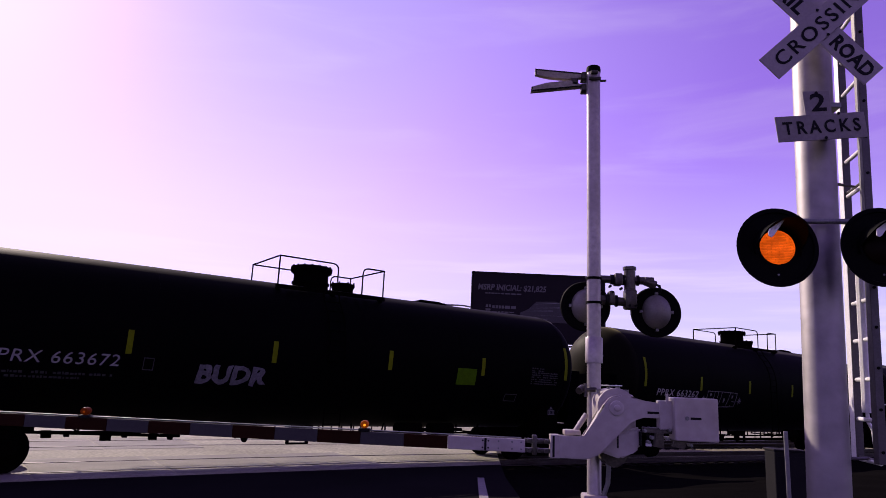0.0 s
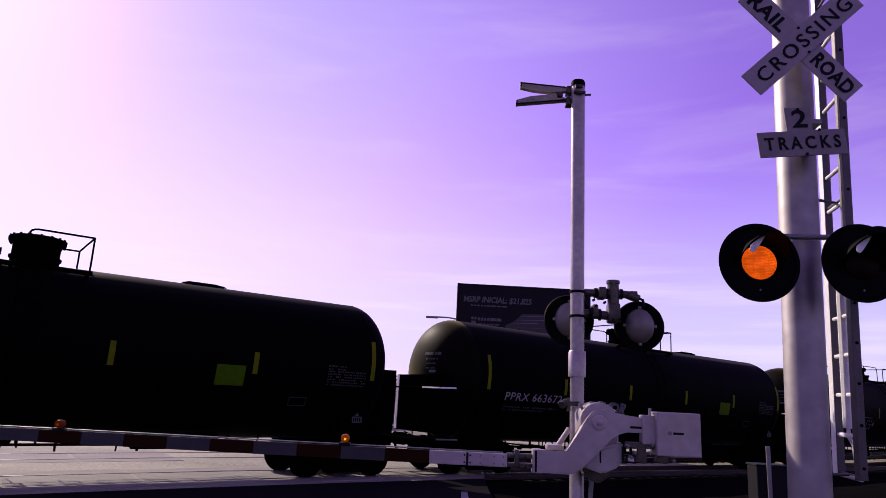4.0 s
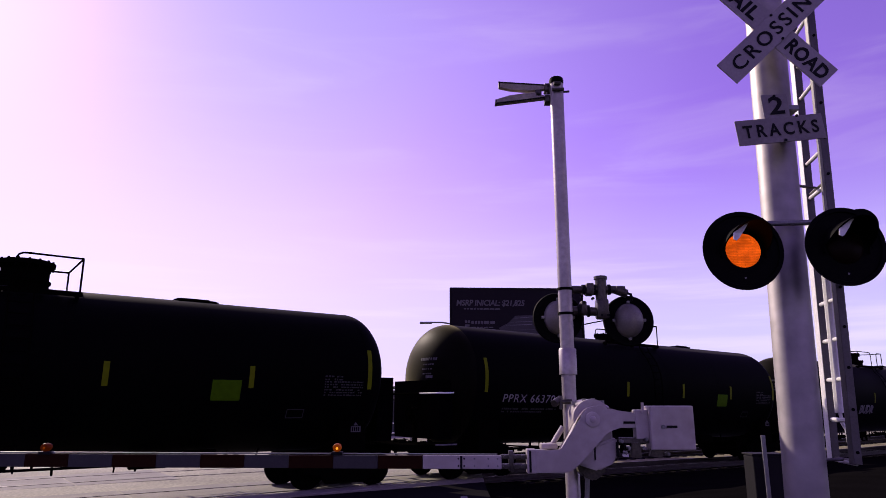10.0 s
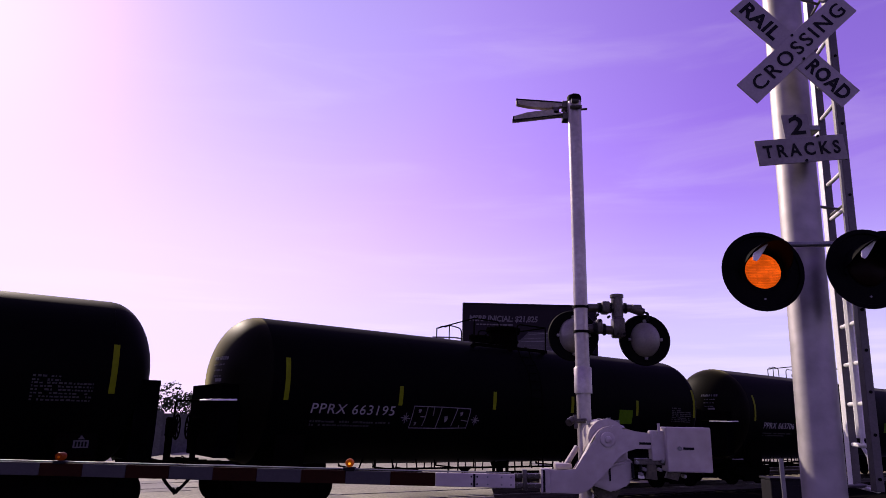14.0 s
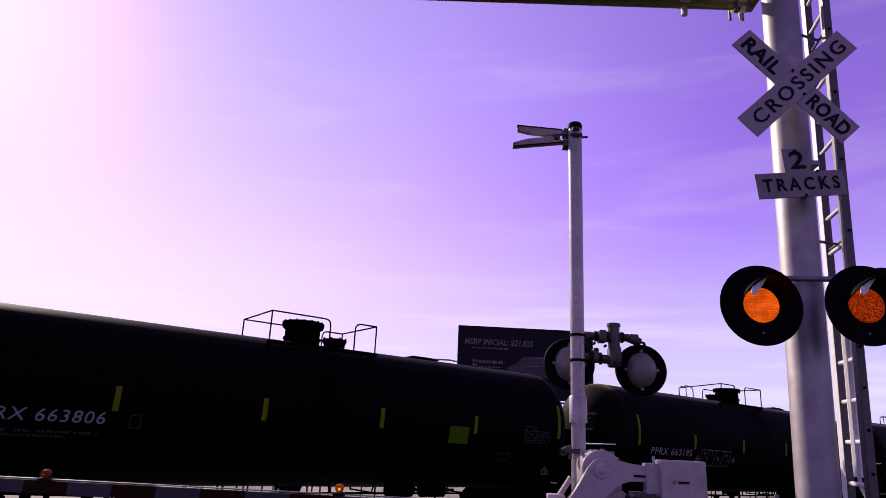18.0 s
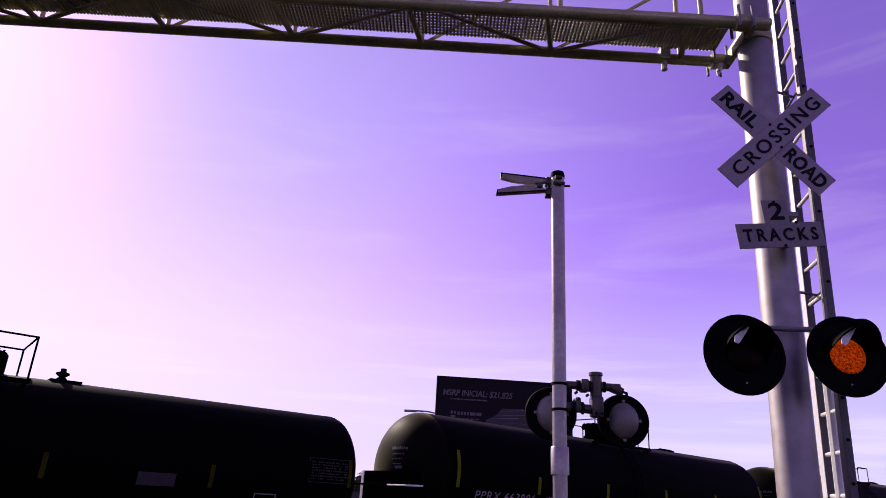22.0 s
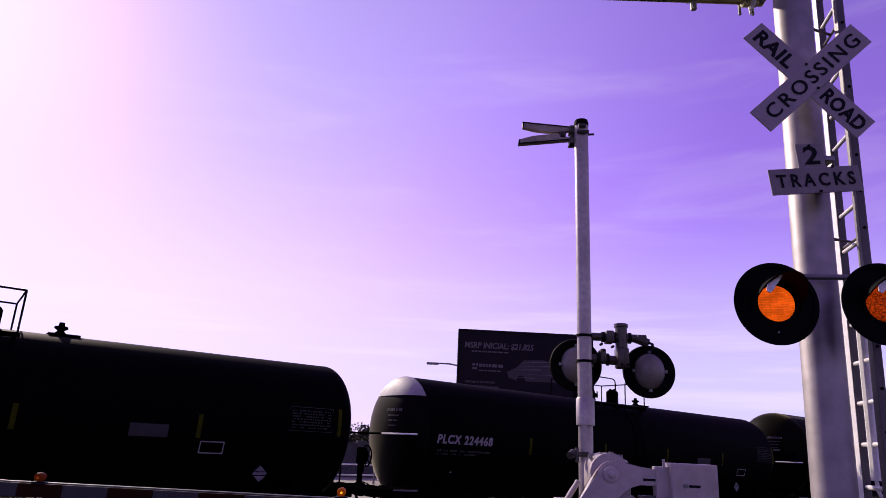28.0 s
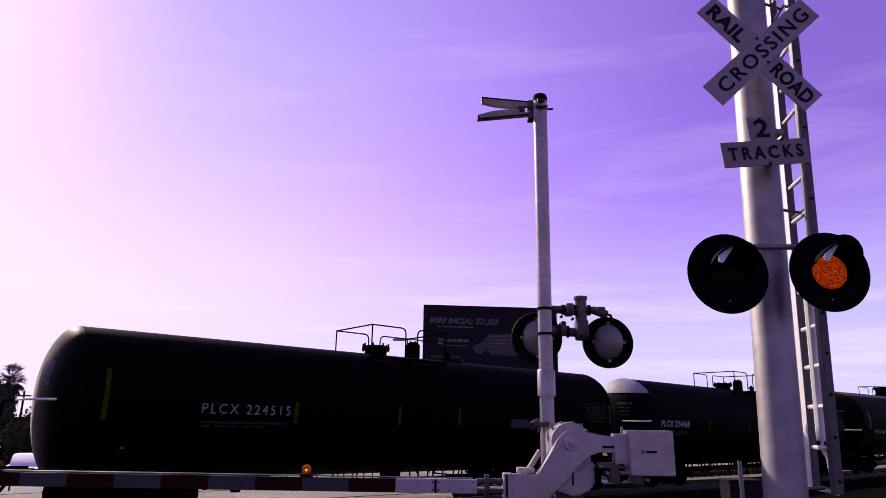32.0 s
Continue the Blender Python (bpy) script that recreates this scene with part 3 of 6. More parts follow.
def wrap(bm, R, zc, x, z, lift=0.008):
    """Lays flat work onto the near side of a tank."""
    for v in bm.verts:
        h = (v.co.z + z - zc) / (LOW if v.co.z + z < zc else 1)
        c, s = math.sqrt(max(0, 1 - (h / R) ** 2)), h / R
        r = R + lift - v.co.y
        v.co = Vector((v.co.x + x, -r * c, zc + r * s * (LOW if s < 0 else 1)))
    return bm


LOW = 1.235                                             # the jacket hangs lower than it is wide


def belly(bm, zc):
    """Lets the lower half of a tank's jacket hang."""
    for v in bm.verts:
        if v.co.z < zc:
            v.co.z = zc + (v.co.z - zc) * LOW
    return bm


def plate(w, h, nx=2, nz=5):
    bm = bmesh.new()
    g = [[bm.verts.new((w * i / nx - w / 2, 0, h * j / nz - h / 2)) for i in range(nx + 1)] for j in range(nz + 1)]
    for j in range(nz):
        for i in range(nx):
            bm.faces.new((g[j][i], g[j][i + 1], g[j + 1][i + 1], g[j + 1][i]))
    r = bmesh.ops.extrude_face_region(bm, geom=bm.faces[:])
    bmesh.ops.translate(bm, vec=(0, 0.003, 0), verts=[v for v in r["geom"] if isinstance(v, bmesh.types.BMVert)])
    return bm


def ring(w, h, t):
    bm = bmesh.new()
    for lo, hi in (((-w / 2, -h / 2), (w / 2, -h / 2 + t)), ((-w / 2, h / 2 - t), (w / 2, h / 2)), ((-w / 2, -h / 2 + t), (-w / 2 + t, h / 2 - t)), ((w / 2 - t, -h / 2 + t), (w / 2, h / 2 - t))):
        box(bm, (lo[0], 0, lo[1]), (hi[0], 0.003, hi[1]))
    return bm


def stencil_lines(rows, seed, mat, car, R, zc, x, z, name="stencil_block"):
    """Small writing too faint to read, as bars."""
    rnd = random.Random(seed)
    bm = bmesh.new()
    for j, (width, h) in enumerate(rows):
        a = 0.0
        while a < width:
            w = rnd.uniform(0.02, 0.07)
            box(bm, (a, 0, -j * h * 1.7), (min(a + w, width), 0.003, -j * h * 1.7 + h * rnd.uniform(0.7, 1.0)))
            a += w + (rnd.uniform(0.012, 0.03) if rnd.random() < 0.8 else rnd.uniform(0.06, 0.14))
    return tagged(part(name, wrap(bm, R, zc, x, z), mat, car, "faded white stencil writing"), kind="stuff")


def railing(car, x0, x1, half, z0, z1, label, battered=False):
    """One U-shaped pipe railing on the roof platform, open towards the hatch; x1 is the closed end."""
    bm = bmesh.new()
    for y in (-half, half):
        path = [Vector((x0, y, z0))] + bend((x0, y, z0), (x0, y, z1), (x1, y, z1), 0.16)
        if y > 0 and battered:                          # knocked out of line along the far side
            path += [Vector((x0 + (x1 - x0) * u, y, z1 + dz)) for u, dz in ((0.3, 0.02), (0.5, 0.035), (0.66, -0.035), (0.8, -0.02), (0.93, -0.09))]
        end = z1 - 0.1 if y > 0 and battered else z1
        path += [Vector((x1, y, end))]
        pipe(bm, path, 0.019)
        rod(bm, (x1, y, z0), (x1, y, end + 0.01), 0.019, 8)
    if battered:
        rod(bm, ((x0 + x1) / 2, half, z0), ((x0 + x1) / 2, half, z1 + 0.02), 0.017, 8)
    rod(bm, (x1, -half, z1), (x1, half, end), 0.019, 8)
    return part("roof_railing", bm, M_IRON, car, label, True)


def tank_car(R, zc, half, head, style, label, flip=1, back=0.0):
    """A tank car, its middle at the origin on the rail, its near side towards -y."""
    car = empty("tank_car", Matrix.Identity(4), label, "tank car", "tank cars of the passing freight train")
    shift = -0.15 if style == "late" else -0.1
    at = Matrix.Translation((shift, 0, zc))
    ends = {-1: half, 1: half - 0.1 if flip < 0 else half + 0.08 if style == "late" else half}
    body = [(-half + (half + ends[1]) * k / 8, R) for k in range(9)]
    tank = part("tank", belly(revolve(bmesh.new(), body, "X", 64, m=at), zc), M_TANK if style == "late" else M_TANK_DUSTY, car, "", True)
    for s in (-1, 1):
        dome = [(s * (ends[s] + head * math.cos(k * math.pi / 28)), max(0.02, R * math.sin(k * math.pi / 28))) for k in range(0, 15)]
        # lit paint on the sunward head, black on the shaded one
        part("tank_head", belly(revolve(bmesh.new(), dome, "X", 64, m=at), zc), (M_HEAD_LIT if style == "late" else M_HEAD_GREY_LIT) if s < 0 else M_TANK, car, "rounded dusty black tank head with sunlit sheen put in" if s < 0 else "rounded black tank head, kept dark as the shaded end", True)
    top = zc + R
    # weld bands
    for x in (-half, -half * 0.5, 0.9, half * 0.5, ends[1]):
        part("weld_band", belly(revolve(bmesh.new(), [(x - 0.02, R - 0.01), (x - 0.012, R + 0.003), (x + 0.012, R + 0.003), (x + 0.02, R - 0.01)], "X", 64, m=at), zc), M_TANK, tank, "", True)
    for s in (-1, 1):
        e = s * (ends[s] + head) + shift
        # lower head shield, bolster, saddle, stub sill, end platform
        if style == "late":
            edge = [(-1.12, 2.56), (1.12, 2.56), (1.12, 1.5), (1.06, 1.03), (-1.06, 1.03), (-1.12, 1.5)]
            bm = bmesh.new()
            rings = [[bm.verts.new((e + s * x, y, z)) for y, z in edge] for x in (-0.4, 0.04)]
            for k in range(6):
                bm.faces.new((rings[0][k], rings[0][(k + 1) % 6], rings[1][(k + 1) % 6], rings[1][k]))
            bm.faces.new(rings[0])
            bm.faces.new(rings[1])
            part("head_shield", bm, M_SHIELD, car, "flat black half-height head shield")
        part("bolster", box(bmesh.new(), (s * 7.0 - 0.35, -1.25, 0.68), (s * 7.0 + 0.35, 1.25, zc - R + 0.35), 0.03), M_IRON, car)
        part("draft_sill", box(bmesh.new(), (s * 5.6, -0.2, 0.66), (s * 8.75, 0.2, 0.9), 0.02), M_IRON, car)
        bm = box(bmesh.new(), (s * 8.2, -1.45, 0.9), (s * 8.94, -0.25, 0.94), 0.01)
        box(bm, (s * 8.82, -0.25, 0.86), (s * 8.94, 1.45, 0.92), 0.01)
        for y in (-1.4, -0.7, 0.7, 1.4):
            box(bm, (s * 8.2, y - 0.03, 0.8), (s * 8.9, y + 0.03, 0.9))
        platform = part("end_platform", bm, M_IRON, car, "dark steel end platform")
        part("platform_edge", box(bmesh.new(), (s * 8.25, -1.462, 0.902), (s * 8.93, -1.452, 0.938), 0.002), M_SPRAY if s < 0 else M_IRON, platform, "platform edge strip, bright at the left end")
        # angle cock, cut lever and its bracket by the coupler
        bm = box(bmesh.new(), (s * 8.66, -0.42, 0.74), (s * 8.8, -0.3, 0.88), 0.02)
        pipe(bm, [(s * 8.82, -1.3, 0.9), (s * 8.84, -0.6, 0.86), (s * 8.92, -0.2, 0.98), (s * 8.96, 0.0, 1.02)], 0.014, 6)
        pipe(bm, [(s * 8.82, -1.3, 0.9), (s * 8.82, -1.34, 0.66)], 0.014, 6)
        box(bm, (s * 8.7, -0.7, 0.8), (s * 8.84, -0.62, 0.98), 0.01)
        part("cut_lever", bm, M_IRON, car, "black uncoupling lever and angle cock", True)
        # end handrail: along the side, round the corner and across to a post at the far corner
        ex = s * (8.87 if s < 0 else 8.8 if style == "late" else 9.05)
        if s < 0:
            hand = part("end_handrail", pipe(bmesh.new(), [Vector((s * 8.34, -1.42, 2.22))] + bend((s * 8.34, -1.42, 2.22), (ex, -1.42, 2.2), (ex, 1.42, 2.2), 0.06) + [Vector((ex, -0.6, 2.2))], 0.021), M_HAND, car, "white painted pipe handrail", True)
            path = [Vector((ex, -0.62, 2.2))] + bend((ex, 0.9, 2.2), (ex, 1.42, 2.2), (ex, 1.42, 1.5), 0.12) + [Vector((ex, 1.42, 0.9))]
            part("handrail_post", pipe(bmesh.new(), path, 0.024), M_IRON, hand, "dark pipe post", True)
        else:
            path = [Vector((s * 8.3, 1.42, 2.22))] + bend((s * 8.3, 1.42, 2.22), (ex, 1.42, 2.22), (ex, 1.42, 1.5), 0.05) + [Vector((ex, 1.42, 0.9))]
            part("end_handrail", pipe(bmesh.new(), path, 0.024), M_IRON, car, "dark pipe handrail", True)
        bm = box(bmesh.new(), (s * 8.7, -0.12, 0.72), (s * 9.02, 0.12, 0.95), 0.03)
        box(bm, (s * 8.95, -0.17, 0.68), (s * 9.1, 0.1, 1.0), 0.04)
        part("coupler", bm, M_IRON, car, "rusty knuckle coupler")
        bm = bmesh.new()
        pipe(bm, [Vector((s * (8.74 + 0.36 * k / 10), -0.36, 0.8 - 0.5 * (k / 10) ** 0.65)) for k in range(11)], 0.033)
        rod(bm, (s * 9.02, -0.36, 0.4), (s * 9.1, -0.36, 0.3), 0.045, 8)
        part("air_hose", bm, M_DISC, car, "black rubber brake hose", True)
        truck(car, s * (7.0 if style == "late" else 6.65))
        for y in (-1.46, 1.46):
            part("grab_iron", pipe(bmesh.new(), [(s * 8.15, y, 1.15), (s * 8.15, y - math.copysign(0.02, y), 1.6)], 0.013, 6), M_IRON, car)
    # hand brake on one end
    bm = bmesh.new()
    bmesh.ops.create_circle(bm, segments=24, radius=0.25)
    ring_pts = [v.co.copy() for v in bm.verts]
    bm.clear()
    o = -1 if flip < 0 else 1
    wx, wy, wz = o * 8.98, -0.35, 1.64
    pipe(bm, [Vector((wx, p.x + wy, p.y + wz)) for p in ring_pts + ring_pts[:1]], 0.018, 6)
    for k in range(4):
        a = k * math.pi / 4
        rod(bm, (wx, wy + 0.25 * math.cos(a), wz + 0.25 * math.sin(a)), (wx, wy - 0.25 * math.cos(a), wz - 0.25 * math.sin(a)), 0.012, 6)
    rod(bm, (wx - o * 0.03, wy, wz), (wx - o * 0.1, wy, wz), 0.17, 16)
    box(bm, (wx - o * 0.2, wy - 0.16, wz - 0.2), (wx - o * 0.08, wy + 0.16, wz + 0.2), 0.03)
    box(bm, (wx - o * 0.2, wy - 0.06, 0.9), (wx - o * 0.1, wy + 0.06, wz - 0.18), 0.01)
    part("brake_wheel", bm, M_IRON, car, "black spoked hand brake wheel", True)
    # roof platform with its railings and fittings; flip turns it end for end
    z0, z1 = top - 0.16, top + (0.54 if style == "late" else 0.66)
    late = style == "late"
    x_lo, x_hi, gap_lo, gap_hi = (-1.3, 1.48, 0.2, 0.88) if late else (-1.35, 1.07, -0.29, 0.1)
    x_lo, x_hi, gap_lo, gap_hi = x_lo - back, x_hi - back * 0.7, gap_lo - back, gap_hi - back * 0.6
    if flip < 0:
        x_lo, x_hi, gap_lo, gap_hi = -1.72, 0.98, -0.8, -0.15
    wide = 0.92
    bm = bmesh.new()
    for y in (-wide, wide - 0.14):
        for k in range(10):
            x = x_lo + 0.08 + (x_hi - x_lo - 0.16) * k / 9
            box(bm, (x - 0.06, y, z0 - 0.03), (x + 0.06, y + 0.14, z0 + 0.01))
    for y in (-wide - 0.03, wide - 0.01):
        box(bm, (x_lo - 0.05, y, z0 - 0.06), (x_hi + 0.05, y + 0.04, z0 + 0.03))
    for x in (x_lo, (x_lo + x_hi) / 2, x_hi - 0.06):
        box(bm, (x, -wide, z0 - 0.1), (x + 0.06, wide, z0 - 0.03))
    part("roof_platform", bm, M_IRON, car, "dark steel roof walkway grating")
    railing(car, gap_lo, x_lo, wide, z0, z1, "bent black pipe railing", flip < 0)
    railing(car, gap_hi, x_hi, wide, z0, z1, "bent black pipe railing")

    def bolted(name, x, prof, bolts, br, bz0, bz1, label):
        bm = revolve(bmesh.new(), [(top + h, r) for h, r in prof], "Z", 28, m=Matrix.Translation((flip * x, 0, 0)))
        body_ob = part(name, bm, M_IRON, car, label, True)
        bolt = None
        for k in range(bolts):
            a = k * math.tau / bolts
            m = pose(flip * x + br * math.cos(a), br * math.sin(a), top + bz0)
            if bolt is None:
                bolt = part("bolt", rod(bmesh.new(), (0, 0, 0), (0, 0, bz1 - bz0), 0.024, 6), M_IRON, body_ob, m=m)
            else:
                share("bolt", bolt, body_ob, m)
        return body_ob

    if late:
        bolted("valve_housing", -0.1, [(-0.15, 0.44), (0.08, 0.44), (0.08, 0.47), (0.13, 0.47), (0.13, 0.43), (0.42, 0.43), (0.42, 0.52), (0.5, 0.52), (0.53, 0.45)], 16, 0.48, 0.36, 0.54, "round black bolted valve housing")
        bolted("manway", 0.8, [(-0.15, 0.27), (0.14, 0.27), (0.14, 0.31), (0.19, 0.31), (0.22, 0.24)], 8, 0.29, 0.1, 0.24, "low bolted manway hatch")
        bm = box(bmesh.new(), (3.0, -0.25, top - 0.03), (3.9, 0.25, top + 0.03), 0.02)
        pipe(bm, [(2.95, -0.2, top), (3.1, -0.2, top + 0.04), (3.7, -0.2, top + 0.04), (3.95, -0.2, top)], 0.015, 6)
        part("vent_cover", bm, M_IRON, car)
    else:
        bolted("manway", -0.63 - back * 1.1, [(-0.15, 0.3), (0.12, 0.3), (0.12, 0.38), (0.2, 0.38), (0.24, 0.28)], 8, 0.35, 0.08, 0.29, "low bolted manway hatch")
        bolted("valve_housing", 0.62 - back, [(-0.1, 0.2), (0.1, 0.2), (0.36, 0.2), (0.42, 0.15), (0.45, 0.05)], 4, 0.1, 0.4, 0.47, "domed black valve housing")
        vx = 1.86 - back * 1.2
        bm = box(bmesh.new(), (vx - 0.24, -0.3, top - 0.02), (vx + 0.34, 0.3, top + 0.02))
        revolve(bm, [(top, 0.05), (top + 0.05, 0.11), (top + 0.1, 0.06), (top + 0.15, 0.13), (top + 0.19, 0.12), (top + 0.2, 0.06), (top + 0.27, 0.05)], "Z", 12, m=Matrix.Translation((vx, 0, 0)))
        part("vent_valve", bm, M_IRON, car, "", True)
    # side ladders
    for y in (-1, 1):
        bm = bmesh.new()
        n = 14
        for x in (-0.2, 0.2):
            pts = []
            for k in range(n + 1):
                z = 0.75 + (top - 0.2 - 0.75) * k / n
                h = max(-R, min(R, z - zc))
                pts.append((x, y * (max(math.sqrt(max(R * R - h * h, 0)), 0.95) + 0.09 if h > 0 else R + 0.09), z))
            pipe(bm, pts, 0.016, 6)
        for k in range(1, n):
            z = 0.75 + (top - 0.2 - 0.75) * k / n
            h = z - zc
            yy = y * (max(math.sqrt(max(R * R - h * h, 0)), 0.95) + 0.09 if h > 0 else R + 0.09)
            rod(bm, (-0.2, yy, z), (0.2, yy, z), 0.012, 6)
        part("side_ladder", bm, M_IRON, car, "", True)
    # under-frame piping and bottom outlet
    bm = bmesh.new()
    zb = zc - R * LOW
    rod(bm, (-5.6, -0.45, zb - 0.12), (5.6, -0.45, zb - 0.12), 0.025, 8)
    for x in (-4.4, -2.6, -1.3, 1.1, 2.5, 4.3):
        rod(bm, (x, -0.45, zb - 0.12), (x, -0.45, zb + 0.15), 0.02, 6)
    part("brake_pipe", bm, M_IRON, car, "", True)
    bm = revolve(bmesh.new(), [(zb - 0.3, 0.07), (zb - 0.26, 0.1), (zb - 0.16, 0.1), (zb - 0.12, 0.24), (zb + 0.05, 0.3)], "Z", 20)
    part("bottom_outlet", bm, M_IRON, car, "", True)
    rnd = random.Random(8)
    for x in (-4.9, -3.9, -3.2, -1.9, 1.9, 3.1, 4.9):
        bm = bmesh.new()
        low = zb - rnd.uniform(0.08, 0.16)
        for dy in (-0.55, 0.5):
            rod(bm, (x, dy, low), (x + rnd.uniform(-0.1, 0.1), dy, zb + 0.12), 0.022, 6)
        rod(bm, (x, -0.6, low), (x, 0.55, low), 0.02, 6)
        part("pipe_hanger", bm, M_IRON, car, "", True)
    # brake rigging along the middle, with its clevises and clamps
    bm = rod(bmesh.new(), (-5.8, -0.3, zb - 0.13), (-2.9, -0.3, zb - 0.21), 0.03, 8)
    for x, w, d in ((-5.4, 0.09, 0.1), (-5.05, 0.05, 0.07), (-4.35, 0.1, 0.13), (-4.0, 0.05, 0.06), (-3.45, 0.08, 0.09), (-3.1, 0.05, 0.08)):
        z = zb - 0.13 - 0.08 * (x + 5.8) / 2.9
        box(bm, (x - w, -0.36, z - d), (x + w, -0.24, z + 0.04), 0.012)
    part("brake_rod", bm, M_IRON, car, "", True)
    bm = prism(bmesh.new(), [(-1.75, zb - 0.1), (-1.25, zb - 0.1), (-1.4, zb - 0.2), (-1.47, zb - 0.34), (-1.53, zb - 0.34), (-1.6, zb - 0.2)], -0.36, -0.26)
    part("brake_lever", bm, M_IRON, car)
    # pipework on the far side of the belly, short risers between two runs
    bm = rod(bmesh.new(), (-4.2, 0.55, zb - 0.02), (5.4, 0.55, zb - 0.02), 0.028, 6)
    rod(bm, (-3.9, 0.6, zb - 0.2), (5.2, 0.6, zb - 0.2), 0.022, 6)
    x = -3.8
    while x < 5.1:
        rod(bm, (x, 0.58, zb - rnd.choice((0.2, 0.2, 0.28, 0.34))), (x + rnd.uniform(-0.04, 0.04), 0.58, zb + 0.15), rnd.uniform(0.016, 0.034), 6)
        x += rnd.uniform(0.22, 0.6)
    part("pipework", bm, M_IRON, car, "", True)
    bm = box(bmesh.new(), (-0.5, -0.33, zb - 0.4), (0.05, -0.27, zb - 0.36), 0.005)
    for x in (-0.47, 0.02):
        box(bm, (x - 0.03, -0.34, zb - 0.38), (x + 0.03, -0.26, zb + 0.1), 0.006)
    part("outlet_guard", bm, M_IRON, car, "", True)
    for x0 in (2.6, 3.6):
        part("brake_cylinder", rod(rod(bmesh.new(), (x0 - 0.35, -0.7, zb - 0.02), (x0 + 0.35, -0.7, zb - 0.02), 0.17, 16), (x0 + 0.3, -0.7, zb - 0.02), (x0 + 0.7, -0.7, zb - 0.02), 0.04, 8), M_IRON, car, "", True)
    return car


def numbers(car, R, zc, mark, x, z, width, height, style, faint):
    """Reporting mark on the side and a small one on the end, with the faded data beneath."""
    slant, fat, gap = (0.12, 0.0, 1.12) if style == "late" else (0.14, 0.011, 1.18) if mark.endswith("468") else (0.0, 0.0, 1.3)
    bm, w = lettering(mark, height, shear=slant, bold=fat, spacing=gap)
    bm.free()
    for word in mark.split():
        bm, own = lettering(word, height, shear=slant, bold=fat, spacing=gap)
        bmesh.ops.subdivide_edges(bm, edges=[e for e in bm.edges if e.calc_length() > 0.12], cuts=2)
        bmesh.ops.scale(bm, vec=(width / w, 1, 1), verts=bm.verts)
        part("car_number" if word.isdigit() else "car_mark", wrap(bm, R, zc, x + (width * (1 - own / w) if word.isdigit() else 0), z), M_STENCIL, car, "white stencilled car lettering")
    stencil_lines([(width * 0.95, 0.05), (width * 0.7, 0.045)], len(mark) + int(x * 7), M_FAINT, car, R, zc, x + 0.05, z - 0.2)


def strips(car, R, zc, places, drop):
    for x, h in places:
        part("reflective_strip", wrap(plate(0.11 if drop == 0 else 0.09, h), R, zc, x, zc - (0.2 if h < 0.55 else -0.04) - drop), M_YELLOW if drop == 0 else M_YELLOW_DULL, car, "yellow reflective strip" if drop == 0 else "dirty yellow reflective strip")


def flat_part(name, bm, mat, car, R, zc, x, z, label=""):
    return part(name, wrap(bm, R, zc, x, z), mat, car, label)


LATE, EARLY = (1.5, 2.68, 7.45, 0.95), (1.37, 2.36, 7.8, 0.6)
late_car = tank_car(*LATE, "late", "black tank car with yellow reflective strips and white lettering")
turned_car = tank_car(*LATE, "late", "black tank car with yellow reflective strips and white lettering", -1)
early_car = tank_car(*EARLY, "early", "black tank car with pale painted upper head and stencilled lettering", 1, 0.2)
wide_car = tank_car(*EARLY, "early", "black tank car with wide-spaced stencilled lettering")
# middle of each car along the train, its mark, the graffiti on it
TRAIN = [(77.13, "late", "PPRX 663418", ""), (58.93, "late", "PPRX 663541", ""), (40.73, "late", "PPRX 663262", "tag"), (22.53, "late", "PPRX 663672", "BUDR"),
         (4.33, "late", "PPRX 663706", ""), (-13.87, "late", "PPRX 663195", "boxed"), (-32.07, "late", "PPRX 663806", ""),
         (-50.23, "early", "PLCX 224468", ""), (-68.3, "early", "PLCX 224515", "wide"), (-86.4, "early", "PLCX 224515", "")]
CARS = []
used = set()
for s, style, mark, extra in TRAIN:
    turned = mark in ("PPRX 663706", "PPRX 663195")
    src = (early_car if mark.endswith("468") else wide_car) if style != "late" else turned_car if turned else late_car
    if src.name in used:
        car = copy_thing(src, Matrix.Identity(4))
    else:
        car = src
        used.add(src.name)
    CARS.append((s, car, style, mark, extra))
